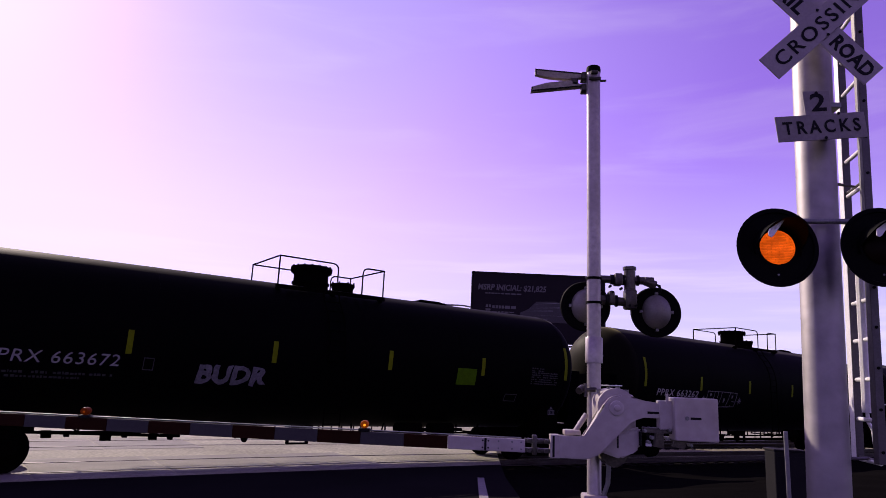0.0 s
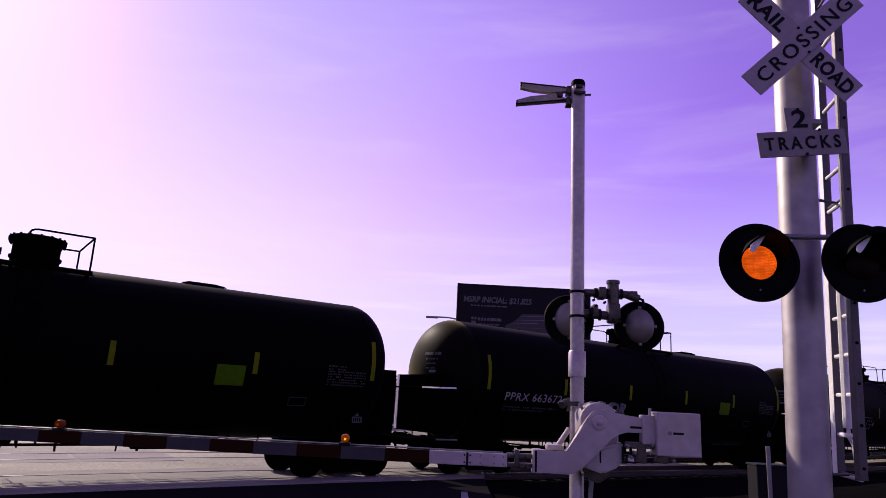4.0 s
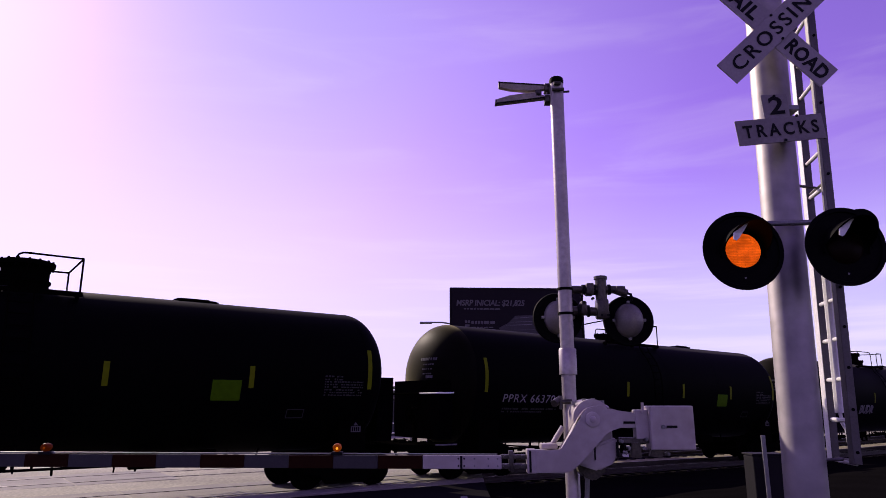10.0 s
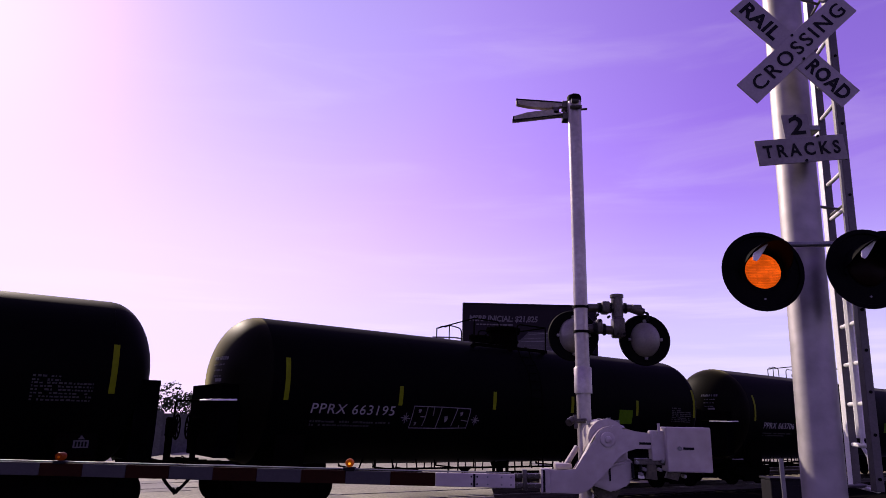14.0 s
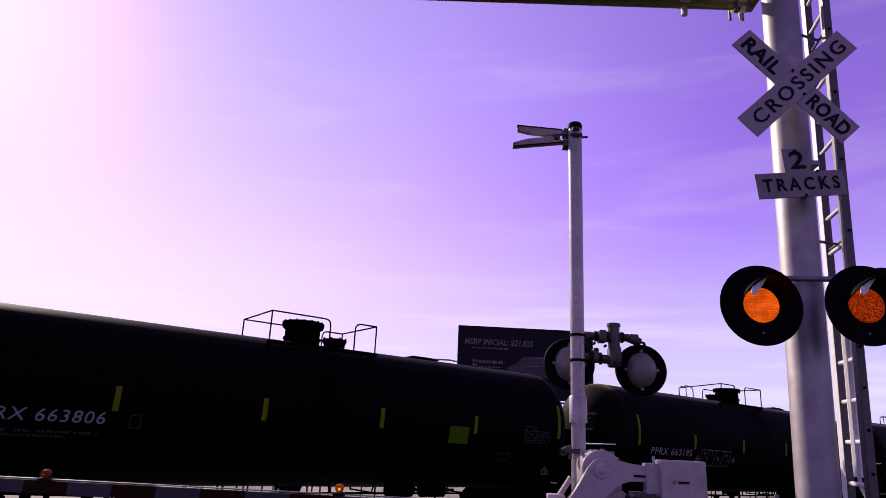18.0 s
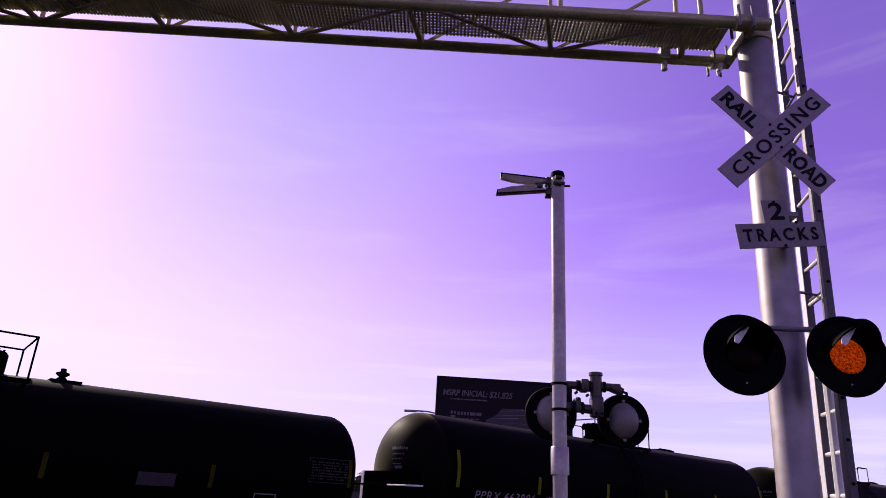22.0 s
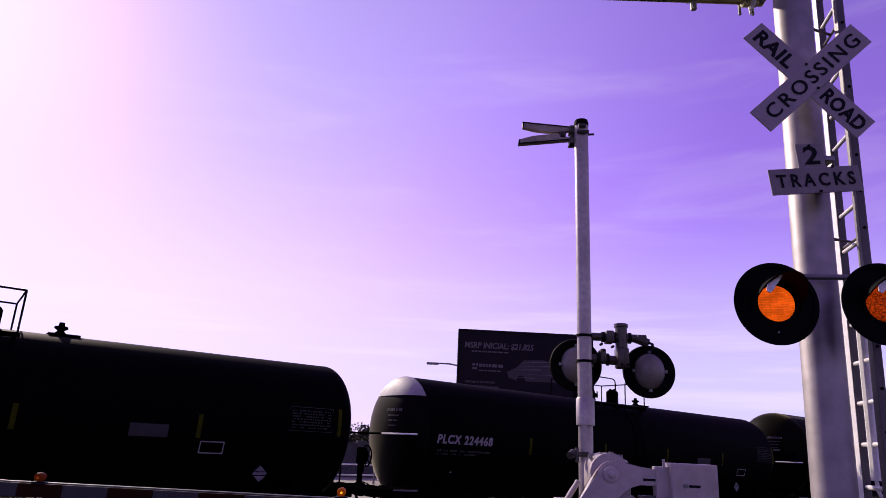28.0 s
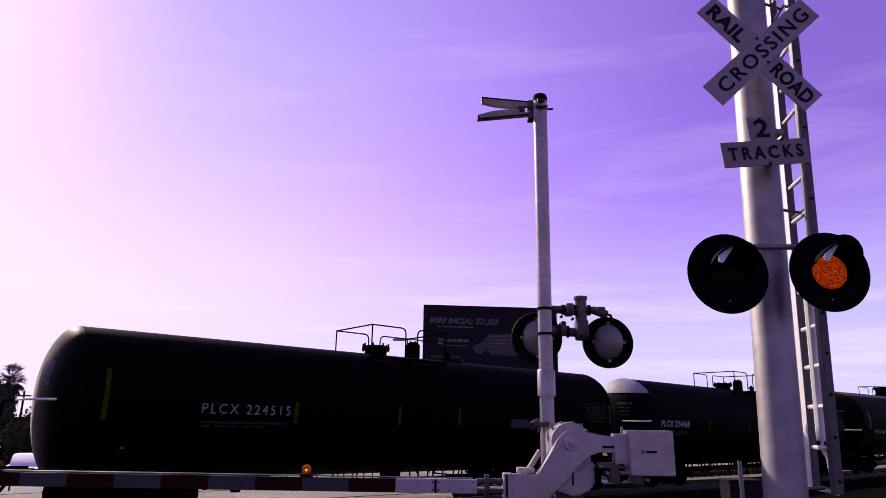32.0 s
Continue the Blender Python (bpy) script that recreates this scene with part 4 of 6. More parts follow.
for s, car, style, mark, extra in CARS:
    R, zc = (LATE if style == "late" else EARLY)[:2]
    if style == "late":
        strips(car, R, zc, [(-7.28, 0.92), (-4.35, 0.46), (-1.42, 0.46), (1.5, 0.46), (4.36, 0.46), (7.28 if mark in ("PPRX 663706", "PPRX 663195") else 7.42, 0.92)], 0.0)
        hidden = mark in ("PPRX 663418", "PPRX 663541")
        if not hidden:
            numbers(car, R, zc, mark, -6.68, 2.01, 2.2, 0.215, style, True)
        flat_part("placard", plate(0.62, 0.42), M_GREEN, car, R, zc, 3.84, 2.2, "green painted placard panel")
        flat_part("data_frame", ring(0.42, 0.2, 0.018), M_FAINT, car, R, zc, 5.48, 1.71, "thin white outlined box")
        stencil_lines([(0.45, 0.04)] * 2 + [(1.0, 0.035)] * 6, 5, M_FAINT, car, R, zc, 6.1, 2.52)
        placard = part("hazard_placard", box(bmesh.new(), (-0.13, 0, -0.07), (0.13, 0.006, 0.07)), M_WORN, car, "worn white diamond hazard placard", m=pose(7.06, -1.27, 1.34))
        part("placard_corner", prism(bmesh.new(), [(-0.06, 0.085), (0.06, 0.085), (0, 0.16)], 0, 0.006), M_WORN, placard)
        for k in range(4):
            part("placard_digit", box(bmesh.new(), (-0.1 + 0.055 * k, -0.003, -0.045), (-0.07 + 0.055 * k, 0, 0.045)), M_TANK, placard)
        if mark in ("PPRX 663672", "PPRX 663806", "PPRX 663706"):
            flat_part("data_frame", ring(0.2, 0.24, 0.016), M_FAINT, car, R, zc, -3.95, 2.08, "thin white outlined box")
        if extra == "BUDR":
            bm, w = lettering("BUDR", 0.34, shear=0.1, bold=0.022)
            bmesh.ops.subdivide_edges(bm, edges=[e for e in bm.edges if e.calc_length() > 0.08], cuts=2)
            for v in bm.verts:                          # uneven hand of the spray can
                v.co.x, v.co.z = v.co.x + 0.03 * noise.noise((v.co.x * 9, v.co.z * 9, 1)), v.co.z + 0.045 * noise.noise((v.co.x * 5, v.co.z * 6, 4))
            bmesh.ops.scale(bm, vec=(1.5 / w, 1, 1), verts=bm.verts)
            flat_part("graffiti", bm, M_SPRAY, car, R, zc, -3.02, 1.78, "dull spray-painted graffiti lettering")
        if extra in ("boxed", "tag"):
            # four block letters, drawn as a box with dividers, cuts and blobs for their holes
            g = lambda u, v: (u * 1.74 + (v - 0.5) * 0.05, (v - 0.5) * (0.52 - 0.02 * u))
            strokes = [((0, 0), (0, 1)), ((1, 0), (1, 1)), ((0, 1), (0.5, 1.02)), ((0.5, 1.02), (1, 1)), ((0, 0), (0.5, 0)), ((0.5, 0), (1, 0.04)), ((0.225, 0.45), (0.23, 1)), ((0.21, 0.1), (0.225, 0.45)), ((0.14, 0.53), (0.22, 0.53)), ((0.35, 0.6), (0.345, 1)), ((0.45, 0), (0.475, 1)), ((0.715, 0.12), (0.76, 1)), ((0.87, 0.42), (0.99, 0.38)), ((0.86, 0.02), (0.86, 0.16))]
            bm = bmesh.new()
            for p, q in strokes:
                p, q = Vector(g(*p)), Vector(g(*q))
                for k in range(3):                      # in short runs, so that they follow the tank
                    u, v = p.lerp(q, k / 3), p.lerp(q, (k + 1) / 3)
                    box(bm, (0, 0, -0.011), ((v - u).length + 0.006, 0.003, 0.011), m=pose(u.x, 0, u.y, 0, -math.degrees(math.atan2(v.y - u.y, v.x - u.x)), 0))
            for (u, v), w, h in (((0.11, 0.78), 0.05, 0.05), ((0.08, 0.2), 0.04, 0.045), ((0.59, 0.45), 0.06, 0.085), ((0.85, 0.72), 0.05, 0.055)):
                x0, z0 = g(u, v)
                prism(bm, [(x0 - w, z0 + h * 0.7), (x0 + w * 0.6, z0 + h), (x0 + w, z0 + h * 0.2), (x0 + w * 0.4, z0 - h * 0.6), (x0 - w * 0.5, z0 - h), (x0 - w * 0.7, z0)], 0, 0.003)
            flat_part("graffiti", bm, M_SPRAY, car, R, zc, -3.96, 1.99, "spray-painted boxed graffiti with blobs")
            for cx in (-4.14, -2.0):
                bm = bmesh.new()
                for k, w in enumerate((0.14, 0.1, 0.13, 0.1)):
                    box(bm, (-w, 0, -0.011), (w, 0.003, 0.011), m=pose(0, 0, 0, 0, 45 * k + 4, 0))
                flat_part("graffiti_star", bm, M_SPRAY, car, R, zc, cx, 1.96)
    else:
        wide = extra == "wide"
        strips(car, R, zc, [(-3.53, 0.46), (-0.69, 0.44), (1.26, 0.44), (4.48, 0.46), (7.62, 0.6), (-7.5, 0.95)] if wide else [(-4.52, 0.44), (-1.49, 0.44), (1.47, 0.44), (4.52, 0.44), (7.75, 0.6)], 0.04)
        if mark and s > -80:
            numbers(car, R, zc, mark, -5.68 if wide else -7.69, 2.05 if wide else 2.06, 2.0 if wide else 1.8, 0.2, style, True)
        flat_part("data_panel", plate(0.72, 0.24), M_FAINT, car, R, zc, 3.53 if wide else 3.45, 2.0, "faded grey data panel")
        flat_part("data_frame", ring(0.5, 0.24, 0.02), M_STENCIL, car, R, zc, 4.8 if wide else 5.75, 1.72, "thin white outlined box")
        stencil_lines([(0.95, 0.035)] * 7, 9, M_GHOST, car, R, zc, 6.45 if wide else 6.75, 2.55)
        flat_part("stencil_frame", ring(1.06, 0.52, 0.012), M_GHOST, car, R, zc, 6.92 if wide else 7.22, 2.39)
        for hx in (5.95 if wide else 5.65, -7.05):
            placard = part("hazard_placard", prism(bmesh.new(), [(-0.15, 0.03), (0.15, 0.03), (0.15, -0.03), (-0.15, -0.03)], 0, 0.006), M_SPRAY, car, "white diamond hazard placard", m=pose(hx, -1.12, 1.22))
            for k in (-1, 1):
                part("placard_corner", prism(bmesh.new(), [(-0.13, k * 0.045), (0.13, k * 0.045), (0, k * 0.165)], 0, 0.006), M_SPRAY, placard)
    # small mark on the left head, and what else sets this car apart
    head, half = (LATE if style == "late" else EARLY)[3], (LATE if style == "late" else EARLY)[2]
    shift = -0.15 if style == "late" else -0.1

    def on_head(bm, lift=0.012):
        bmesh.ops.subdivide_edges(bm, edges=[e for e in bm.edges if e.calc_length() > 0.08], cuts=5, use_grid_fill=True)
        for v in bm.verts:
            y, z = v.co.x, v.co.z
            k = math.sqrt(max(0.0, 1 - (y * y + z * z) / R ** 2))
            v.co = Vector((shift - half - (head + lift) * k + v.co.y, y, zc + z))
        return bm

    bm = bmesh.new()
    rnd = random.Random(int(mark[-3:]))
    for j, (w, h) in enumerate(((0.58, 0.085), (0.42, 0.04), (0.34, 0.04), (0.3, 0.035))):
        x0 = -0.42 - w / 2
        while x0 < -0.42 + w / 2:
            w1 = rnd.uniform(0.03, 0.07)
            box(bm, (x0, -0.001, 0.42 - j * 0.125), (x0 + w1, 0.001, 0.42 - j * 0.125 + h * rnd.uniform(0.8, 1)))
            x0 += w1 + rnd.choice((0.014, 0.016, 0.02, 0.05))
    tagged(part("head_stencil", on_head(bm, 0.004), M_WORN, car, "faded white stencil writing"), kind="stuff")
    if style == "late":
        part("head_plate", on_head(box(bmesh.new(), (-0.62, -0.004, -0.06), (-0.38, 0.004, 0.01))), M_SPRAY, car, "small white plate")
    if mark in ("PPRX 663806", "PPRX 663672"):
        # sun on the shield's far edge, painted as a white strip
        part("shield_edge", box(bmesh.new(), (-8.61, 1.0, 1.05), (-8.592, 1.124, 2.55), 0.002), M_HAND, car, "shield edge painted white as sunlit")
    if mark == "PLCX 224468":                           # painted upper head
        bm = bmesh.new()
        grid = []
        for j in range(15):
            h = R * (0.6 + 0.395 * j / 14)
            w = math.sqrt(R * R - h * h)
            grid.append([bm.verts.new((shift - half - (head + 0.012) * math.sqrt(max(0.0, 1 - ((w * (i / 12 - 1) * 0.999) ** 2 + h * h) / R ** 2)) - 0.006,
                                       w * (i / 12 - 1) * 1.008, zc + h * 1.01)) for i in range(25)])
        for a, b in zip(grid, grid[1:]):
            for k in range(24):
                bm.faces.new((a[k], a[k + 1], b[k + 1], b[k]))
        part("painted_cap", bm, M_PALE, car, "pale grey painted upper head", True)
    if extra == "wide":
        part("head_patch", on_head(box(bmesh.new(), (-0.75, -0.002, 0.12), (-0.2, 0.002, 0.6)), 0.006), M_FAINT, car, "faded grey painted patch")

# ---- cantilever signal mast with crossbuck, signs, lights, ladder and truss ----
LEAN = Matrix(((1, 0, 0.0222, 0), (0, 1, -0.0093, 0), (0, 0, 1, 0), (0, 0, 0, 1)))


def mast_at(z):
    return Vector((2.592 + 0.0222 * z, 5.2417 - 0.0093 * z, z))


def signal_light(parent, cx, cz, y, r, label):
    """A round black backboard with a deep visor, an amber lens and its housing, facing the road (-y)."""
    bm = revolve(bmesh.new(), [(0.0, r - 0.02), (-0.012, r), (-0.02, r), (-0.02, r - 0.03), (-0.008, r - 0.035), (-0.008, 0.155)], "Y", 56)
    board = part("backboard", bm, M_DISC, parent, label, True, pose(cx, y, cz))
    part("lamp_housing", revolve(bmesh.new(), [(0.0, 0.17), (0.10, 0.17), (0.17, 0.13), (0.2, 0.05)], "Y", 32), M_DISC, board, "", True)
    bm = bmesh.new()
    # visor: a slanted half tube over the lens
    seg, rings = 24, []
    for d in (0, 1):
        row = []
        for k in range(seg + 1):
            a = radians(-20 + 220 * k / seg)
            reach = 0.03 + 0.25 * max(0.0, math.sin(a)) ** 0.7 if math.sin(a) > 0 else 0.03
            for rr in (0.160, 0.168):
                row.append(bm.verts.new((rr * math.cos(a), -0.008 - reach * d, rr * math.sin(a))))
        rings.append(row)
    a, b = rings
    for k in range(seg):
        i = 2 * k
        bm.faces.new((a[i], a[i + 2], b[i + 2], b[i]))
        bm.faces.new((a[i + 1], b[i + 1], b[i + 3], a[i + 3]))
        bm.faces.new((b[i], b[i + 2], b[i + 3], b[i + 1]))
    part("visor", bm, M_DISC, board, "black lamp visor", True)
    lip = [(-0.012, 0.175), (-0.135, 0.086), (-0.14, 0.042), (-0.118, 0.03), (-0.1, 0.045), (-0.055, 0.11)]
    part("visor_lip", prism(bmesh.new(), lip, -0.2, -0.194), M_HAND, board, "bright white slanted visor edge")
    for k in range(4):
        aa = radians(90 * k - 90)
        part("rivet", rod(bmesh.new(), (0.2 * math.cos(aa), -0.008, 0.2 * math.sin(aa)), (0.2 * math.cos(aa), -0.014, 0.2 * math.sin(aa)), 0.007, 8), M_GALV if k == 0 else M_DISC, board)
    return board


def flasher(board, name, lit, r=0.128):
    """The lamp drum of a light: one half glows, the other is dark; it turns inside the housing."""
    bm = bmesh.new()
    n = 28
    rings = []
    for d, rr in ((-0.003, r * 0.985), (-0.006, r * 0.97), (-0.02, r * 0.8), (-0.03, r * 0.4), (-0.033, 0.004)):
        rings.append([bm.verts.new((rr * math.cos(k * math.tau / n), d, rr * math.sin(k * math.tau / n))) for k in range(n)])
    for a, b in zip(rings, rings[1:]):
        for k in range(n):
            bm.faces.new((a[k], a[(k + 1) % n], b[(k + 1) % n], b[k]))
    bm.faces.new(rings[-1])
    ob = part(name, bm, lit, board, "amber signal lens", True)
    bm = bmesh.new()
    rings = []
    for d, rr in ((-0.002, r * 0.985), (-0.002, r), (0.004, r), (0.02, r * 0.85), (0.033, 0.004)):
        rings.append([bm.verts.new((rr * math.cos(k * math.tau / n), d, rr * math.sin(k * math.tau / n))) for k in range(n)])
    for a, b in zip(rings, rings[1:]):
        for k in range(n):
            bm.faces.new((a[k], a[(k + 1) % n], b[(k + 1) % n], b[k]))
    bm.faces.new(rings[-1])
    bm.faces.new(rings[0])
    part("dark_side", bm, M_HUB, ob, "unlit dark amber lens", True)
    return ob


signal = empty("cantilever_signal", pose(0, 0, 0), "silver crossing mast with crossbuck, flashing lights, ladder and truss", "railway signal")
bm = revolve(bmesh.new(), [(-0.05, 0.3), (0.02, 0.3), (0.02, 0.17), (0.1, 0.15), (7.2, 0.145), (7.2, 0.153), (7.24, 0.153), (7.28, 0.05)], "Z", 48)
bmesh.ops.transform(bm, matrix=Matrix.Translation((2.592, 5.2417, 0)) @ LEAN, verts=bm.verts)
mast = part("mast", bm, M_ALU, signal, "tall round silver-painted steel mast", True)
for k in range(6):
    a = k * math.tau / 6 + 0.3
    part("anchor_bolt", rod(bmesh.new(), (2.592 + 0.25 * math.cos(a), 5.24 + 0.25 * math.sin(a), 0), (2.592 + 0.25 * math.cos(a), 5.24 + 0.25 * math.sin(a), 0.1), 0.02, 6), M_GALV, mast)
for z in (3.82, 4.482):
    p = mast_at(z)
    part("mast_band", revolve(bmesh.new(), [(z - 0.02, 0.148), (z - 0.015, 0.154), (z + 0.015, 0.154), (z + 0.02, 0.148)], "Z", 40, m=Matrix.Translation((p.x, p.y, 0))), M_GALV, mast, "", True)

# crossbuck: two lettered blades, one behind the other
cb = Vector((2.587, 4.83, 4.482))


def blade(name, angle, dx, dy, dz, half, texts, weight, tall):
    b = part(name, box(bmesh.new(), (-half, -0.006, -0.108), (half, 0.006, 0.108), 0.003), M_SIGN, signal, "white crossbuck blade with black letters", m=pose(cb.x + dx, cb.y + dy, cb.z + dz, 0, angle, 1.5))
    for text, x0, width in texts:
        bm, w = lettering(text, tall, 0.002, bold=weight, spacing=1.25 if len(text) > 4 else 1.05)
        bmesh.ops.scale(bm, vec=(width / w, 1, 1), verts=bm.verts)
        part("lettering", bm, M_LETTER, b, "black block letters", m=pose(x0, -0.0085, -tall / 2))
    for k in (-0.045, 0.045):
        part("sign_bolt", rod(bmesh.new(), (k, -0.014, k * 2.2), (k, -0.006, k * 2.2), 0.011, 8), M_LETTER, b)
    return b


blade("crossbuck_blade", 46.8, -0.011, 0.008, -0.007, 0.578, [("RAIL", -0.535, 0.37), ("ROAD", 0.155, 0.39)], 0.0055, 0.118)
blade("crossbuck_blade", -43.4, 0.011, -0.008, 0.007, 0.598, [("CROSSING", -0.515, 1.045)], 0.0015, 0.112)
tr = part("track_count_sign", box(bmesh.new(), (-0.34, -0.005, -0.103), (0.34, 0.005, 0.103), 0.003), M_SIGN_OLD, signal, "weathered white sign with black letters", m=pose(2.546, 4.85, 3.629, 0, -5.6, 1))
bm, w = lettering("TRACKS", 0.098, 0.002, bold=0.0028, spacing=1.45)
bmesh.ops.scale(bm, vec=(0.585 / w, 1, 1), verts=bm.verts)
part("lettering", bm, M_LETTER, tr, "black block letters", m=pose(-0.29, -0.0075, -0.045))
tw = part("track_number_sign", box(bmesh.new(), (-0.102, -0.005, -0.105), (0.102, 0.005, 0.105), 0.003), M_SIGN_OLD, signal, "weathered white sign with a black numeral", m=pose(2.531, 4.853, 3.82, 0, -4.0, 1))
bm, w = lettering("2", 0.138, 0.002, bold=0.0045)
bmesh.ops.scale(bm, vec=(0.118 / w, 1, 1), verts=bm.verts)
part("lettering", bm, M_LETTER, tw, "black numeral", m=pose(-0.055, -0.0075, -0.058))
for sign, x, z in ((tw, 0.0, 0.088), (tr, 0.02, -0.09), (tr, 0.145, 0.1)):
    part("sign_bolt", rod(bmesh.new(), (x, -0.014, z), (x, -0.005, z), 0.011, 8), M_LETTER, sign)
for z in (4.482, 3.82, 3.629):
    p = mast_at(z)
    part("sign_bracket", box(bmesh.new(), (p.x - 0.04, 4.86, z - 0.02), (p.x + 0.04, p.y - 0.15, z + 0.02), 0.004), M_GALV, signal)

# crossarm with the two lights
bm = rod(bmesh.new(), (2.2, 5.0, 2.915), (2.92, 5.0, 2.93), 0.022, 12)
rod(bm, (2.2, 5.0, 2.915), (2.2, 4.9, 2.78), 0.02, 10)
rod(bm, (2.92, 5.0, 2.93), (2.9, 4.9, 2.8), 0.02, 10)
part("crossarm", bm, M_GALV, signal, "grey pipe crossarm", True)
part("arm_clamp", box(bmesh.new(), (2.28, 4.96, 2.87), (2.4, 5.09, 2.96), 0.01), M_GALV, signal)
light_l = signal_light(signal, 2.117, 2.65, 4.75, 0.29, "round black signal backboard")
light_r = signal_light(signal, 2.852, 2.676, 4.75, 0.29, "round black signal backboard")
FLASH_L, FLASH_R = flasher(light_l, "lens", M_LIT), flasher(light_r, "lens", M_LIT_ASKEW)
FLASH_L.location.y = FLASH_R.location.y = -0.012
bm = revolve(bmesh.new(), [(0, 0.112), (0.02, 0.118), (0.08, 0.09), (0.12, 0.03)], "Y", 32)
part("bell", bm, M_DISC, signal, "round black warning bell", True, pose(3.038, 4.79, 2.862))

# ladder, leaning a little with the mast
def ladder_x(z):
    return 2.928 + 0.029 * (z - 1.15)


for y, dx in ((5.1, 0.0), (5.5, 0.06)):
    bm = box(bmesh.new(), (-0.03, y - 0.03, 1.14), (0.03, y + 0.04, 7.2), 0.004)
    for v in bm.verts:
        v.co.x += ladder_x(v.co.z) + dx
    rail = part("ladder_rail", bm, M_LADDER, signal, "grey steel ladder rail")
    if y < 5.3:
        continue
    # white strip that paints the sunlight on the rail's left side
    bm = box(bmesh.new(), (-0.034, y - 0.026, 1.14), (-0.0305, y + 0.038, 7.2))
    for v in bm.verts:
        v.co.x += ladder_x(v.co.z) + dx
    part("rail_flange", bm, M_HAND, rail, "rail side painted white as sunlit")
rung = None
for k in range(20):
    z = 1.145 + 0.303 * k
    if rung is None:
        rung = part("ladder_rung", rod(bmesh.new(), (0, 5.1, 0), (0.06, 5.5, 0), 0.017, 10), M_HAND, signal, "pale ladder rung", True, pose(ladder_x(z), 0, z))
    else:
        share("ladder_rung", rung, signal, pose(ladder_x(z), 0, z))
part("ladder_conduit", pipe(bmesh.new(), [(ladder_x(z) + 0.03, 5.3, z) for z in (1.5, 2.0, 2.4, 2.75)], 0.036), M_HAND, signal, "pale conduit behind the ladder", True)
pts = [(ladder_x(1.5) + 0.03, 5.3, 1.52), (ladder_x(1.45) + 0.03, 5.29, 1.43), (ladder_x(1.4) + 0.05, 5.27, 1.37), (ladder_x(1.3) + 0.045, 5.25, 1.28), (ladder_x(1.2) + 0.08, 5.24, 1.2)]
part("cable_conduit", pipe(bmesh.new(), pts, 0.014), M_HAND, signal, "pale cable curling out of the conduit", True)
for z in (1.16, 3.3, 5.2, 6.8):
    p = mast_at(z)
    x = ladder_x(z)
    bm = rod(bmesh.new(), (p.x + 0.1, p.y, z), (x + 0.03, 5.3, z), 0.012, 8)
    rod(bm, (x, 5.1, z), (x + 0.06, 5.5, z), 0.012, 8)
    part("ladder_bracket", bm, M_LADDER, signal, "", True)
for z in [1.225 + 0.303 * k for k in range(19)]:
    part("ladder_bolt", rod(bmesh.new(), (ladder_x(z), 5.062, z), (ladder_x(z), 5.071, z), 0.012, 8), M_DISC, signal)


# overhead truss: two chords, struts, diagonals and a walkway grating, square to the leaning mast
def truss_z(x):
    return 5.70 + (2.62 - x) * 0.0147


def chord_pt(x, y, dz=0.0):
    return Vector((x, y, truss_z(x) + dz))


LEFT_END = -7.4
for y, r in ((4.93, 0.057), (5.5, 0.05)):
    part("truss_chord", rod(bmesh.new(), chord_pt(2.74 if y < 5 else 2.62, y), chord_pt(LEFT_END, y), r, 20), M_TRUSS, signal, "round weathered steel truss chord", True)
for y, r in ((4.93, 0.045), (5.5, 0.045)):
    part("truss_chord", rod(bmesh.new(), chord_pt(2.62, y, 0.95), chord_pt(LEFT_END, y, 0.55), r, 16), M_TRUSS, signal, "round weathered steel truss chord", True)
xs = [2.14 - 1.265 * k for k in range(8)]
for k, x in enumerate(xs):
    part("truss_strut", rod(bmesh.new(), chord_pt(x - 0.12, 4.93), chord_pt(x, 5.5), 0.028, 10), M_TRUSS, signal, "", True)
    for y in (4.93, 5.5):
        part("truss_post", rod(bmesh.new(), chord_pt(x, y), chord_pt(x, y, 0.93 - 0.05 * k), 0.022, 10), M_TRUSS, signal, "", True)
    if k:
        x1 = xs[k - 1]
        a, b = (chord_pt(x, 4.93), chord_pt(x1, 5.5)) if k % 2 == 0 else (chord_pt(x, 5.5), chord_pt(x1, 4.93))
        part("truss_brace", rod(bmesh.new(), a, b, 0.02, 8), M_TRUSS, signal, "", True)
        part("truss_brace", rod(bmesh.new(), chord_pt(x, 5.5), chord_pt(x1, 5.5, 0.9), 0.018, 8), M_TRUSS, signal, "", True)
bm = bmesh.new()
x = 2.44
while x > LEFT_END:
    box(bm, (x - 0.0095, 5.0, truss_z(x) + 0.06), (x + 0.0095, 5.42, truss_z(x) + 0.115))
    x -= 0.034
for y in [5.0 + 0.042 * k for k in range(11)]:
    a, b = truss_z(2.44) + 0.085, truss_z(LEFT_END) + 0.085
    rod(bm, (2.44, y, a), (LEFT_END, y, b), 0.011, 6)
tagged(part("walkway_grating", bm, M_TRUSS, signal, "grey open steel walkway grating"), kind="stuff")
for y in (4.93, 5.5):
    p = mast_at(5.7)
    bm = revolve(bmesh.new(), [(-0.07, 0.06), (-0.06, 0.075), (0.06, 0.075), (0.07, 0.06)], "X", 20, m=Matrix.Translation((p.x - 0.22, y, 5.703)))
    part("truss_clamp", bm, M_TRUSS, signal, "", True)
    for s in (-1, 1):
        for t in (-1, 1):
            part("clamp_bolt", rod(bmesh.new(), (p.x - 0.22 + 0.06 * s, y + 0.09 * t, 5.6), (p.x - 0.22 + 0.06 * s, y + 0.09 * t, 5.82), 0.014, 8), M_GALV, signal)
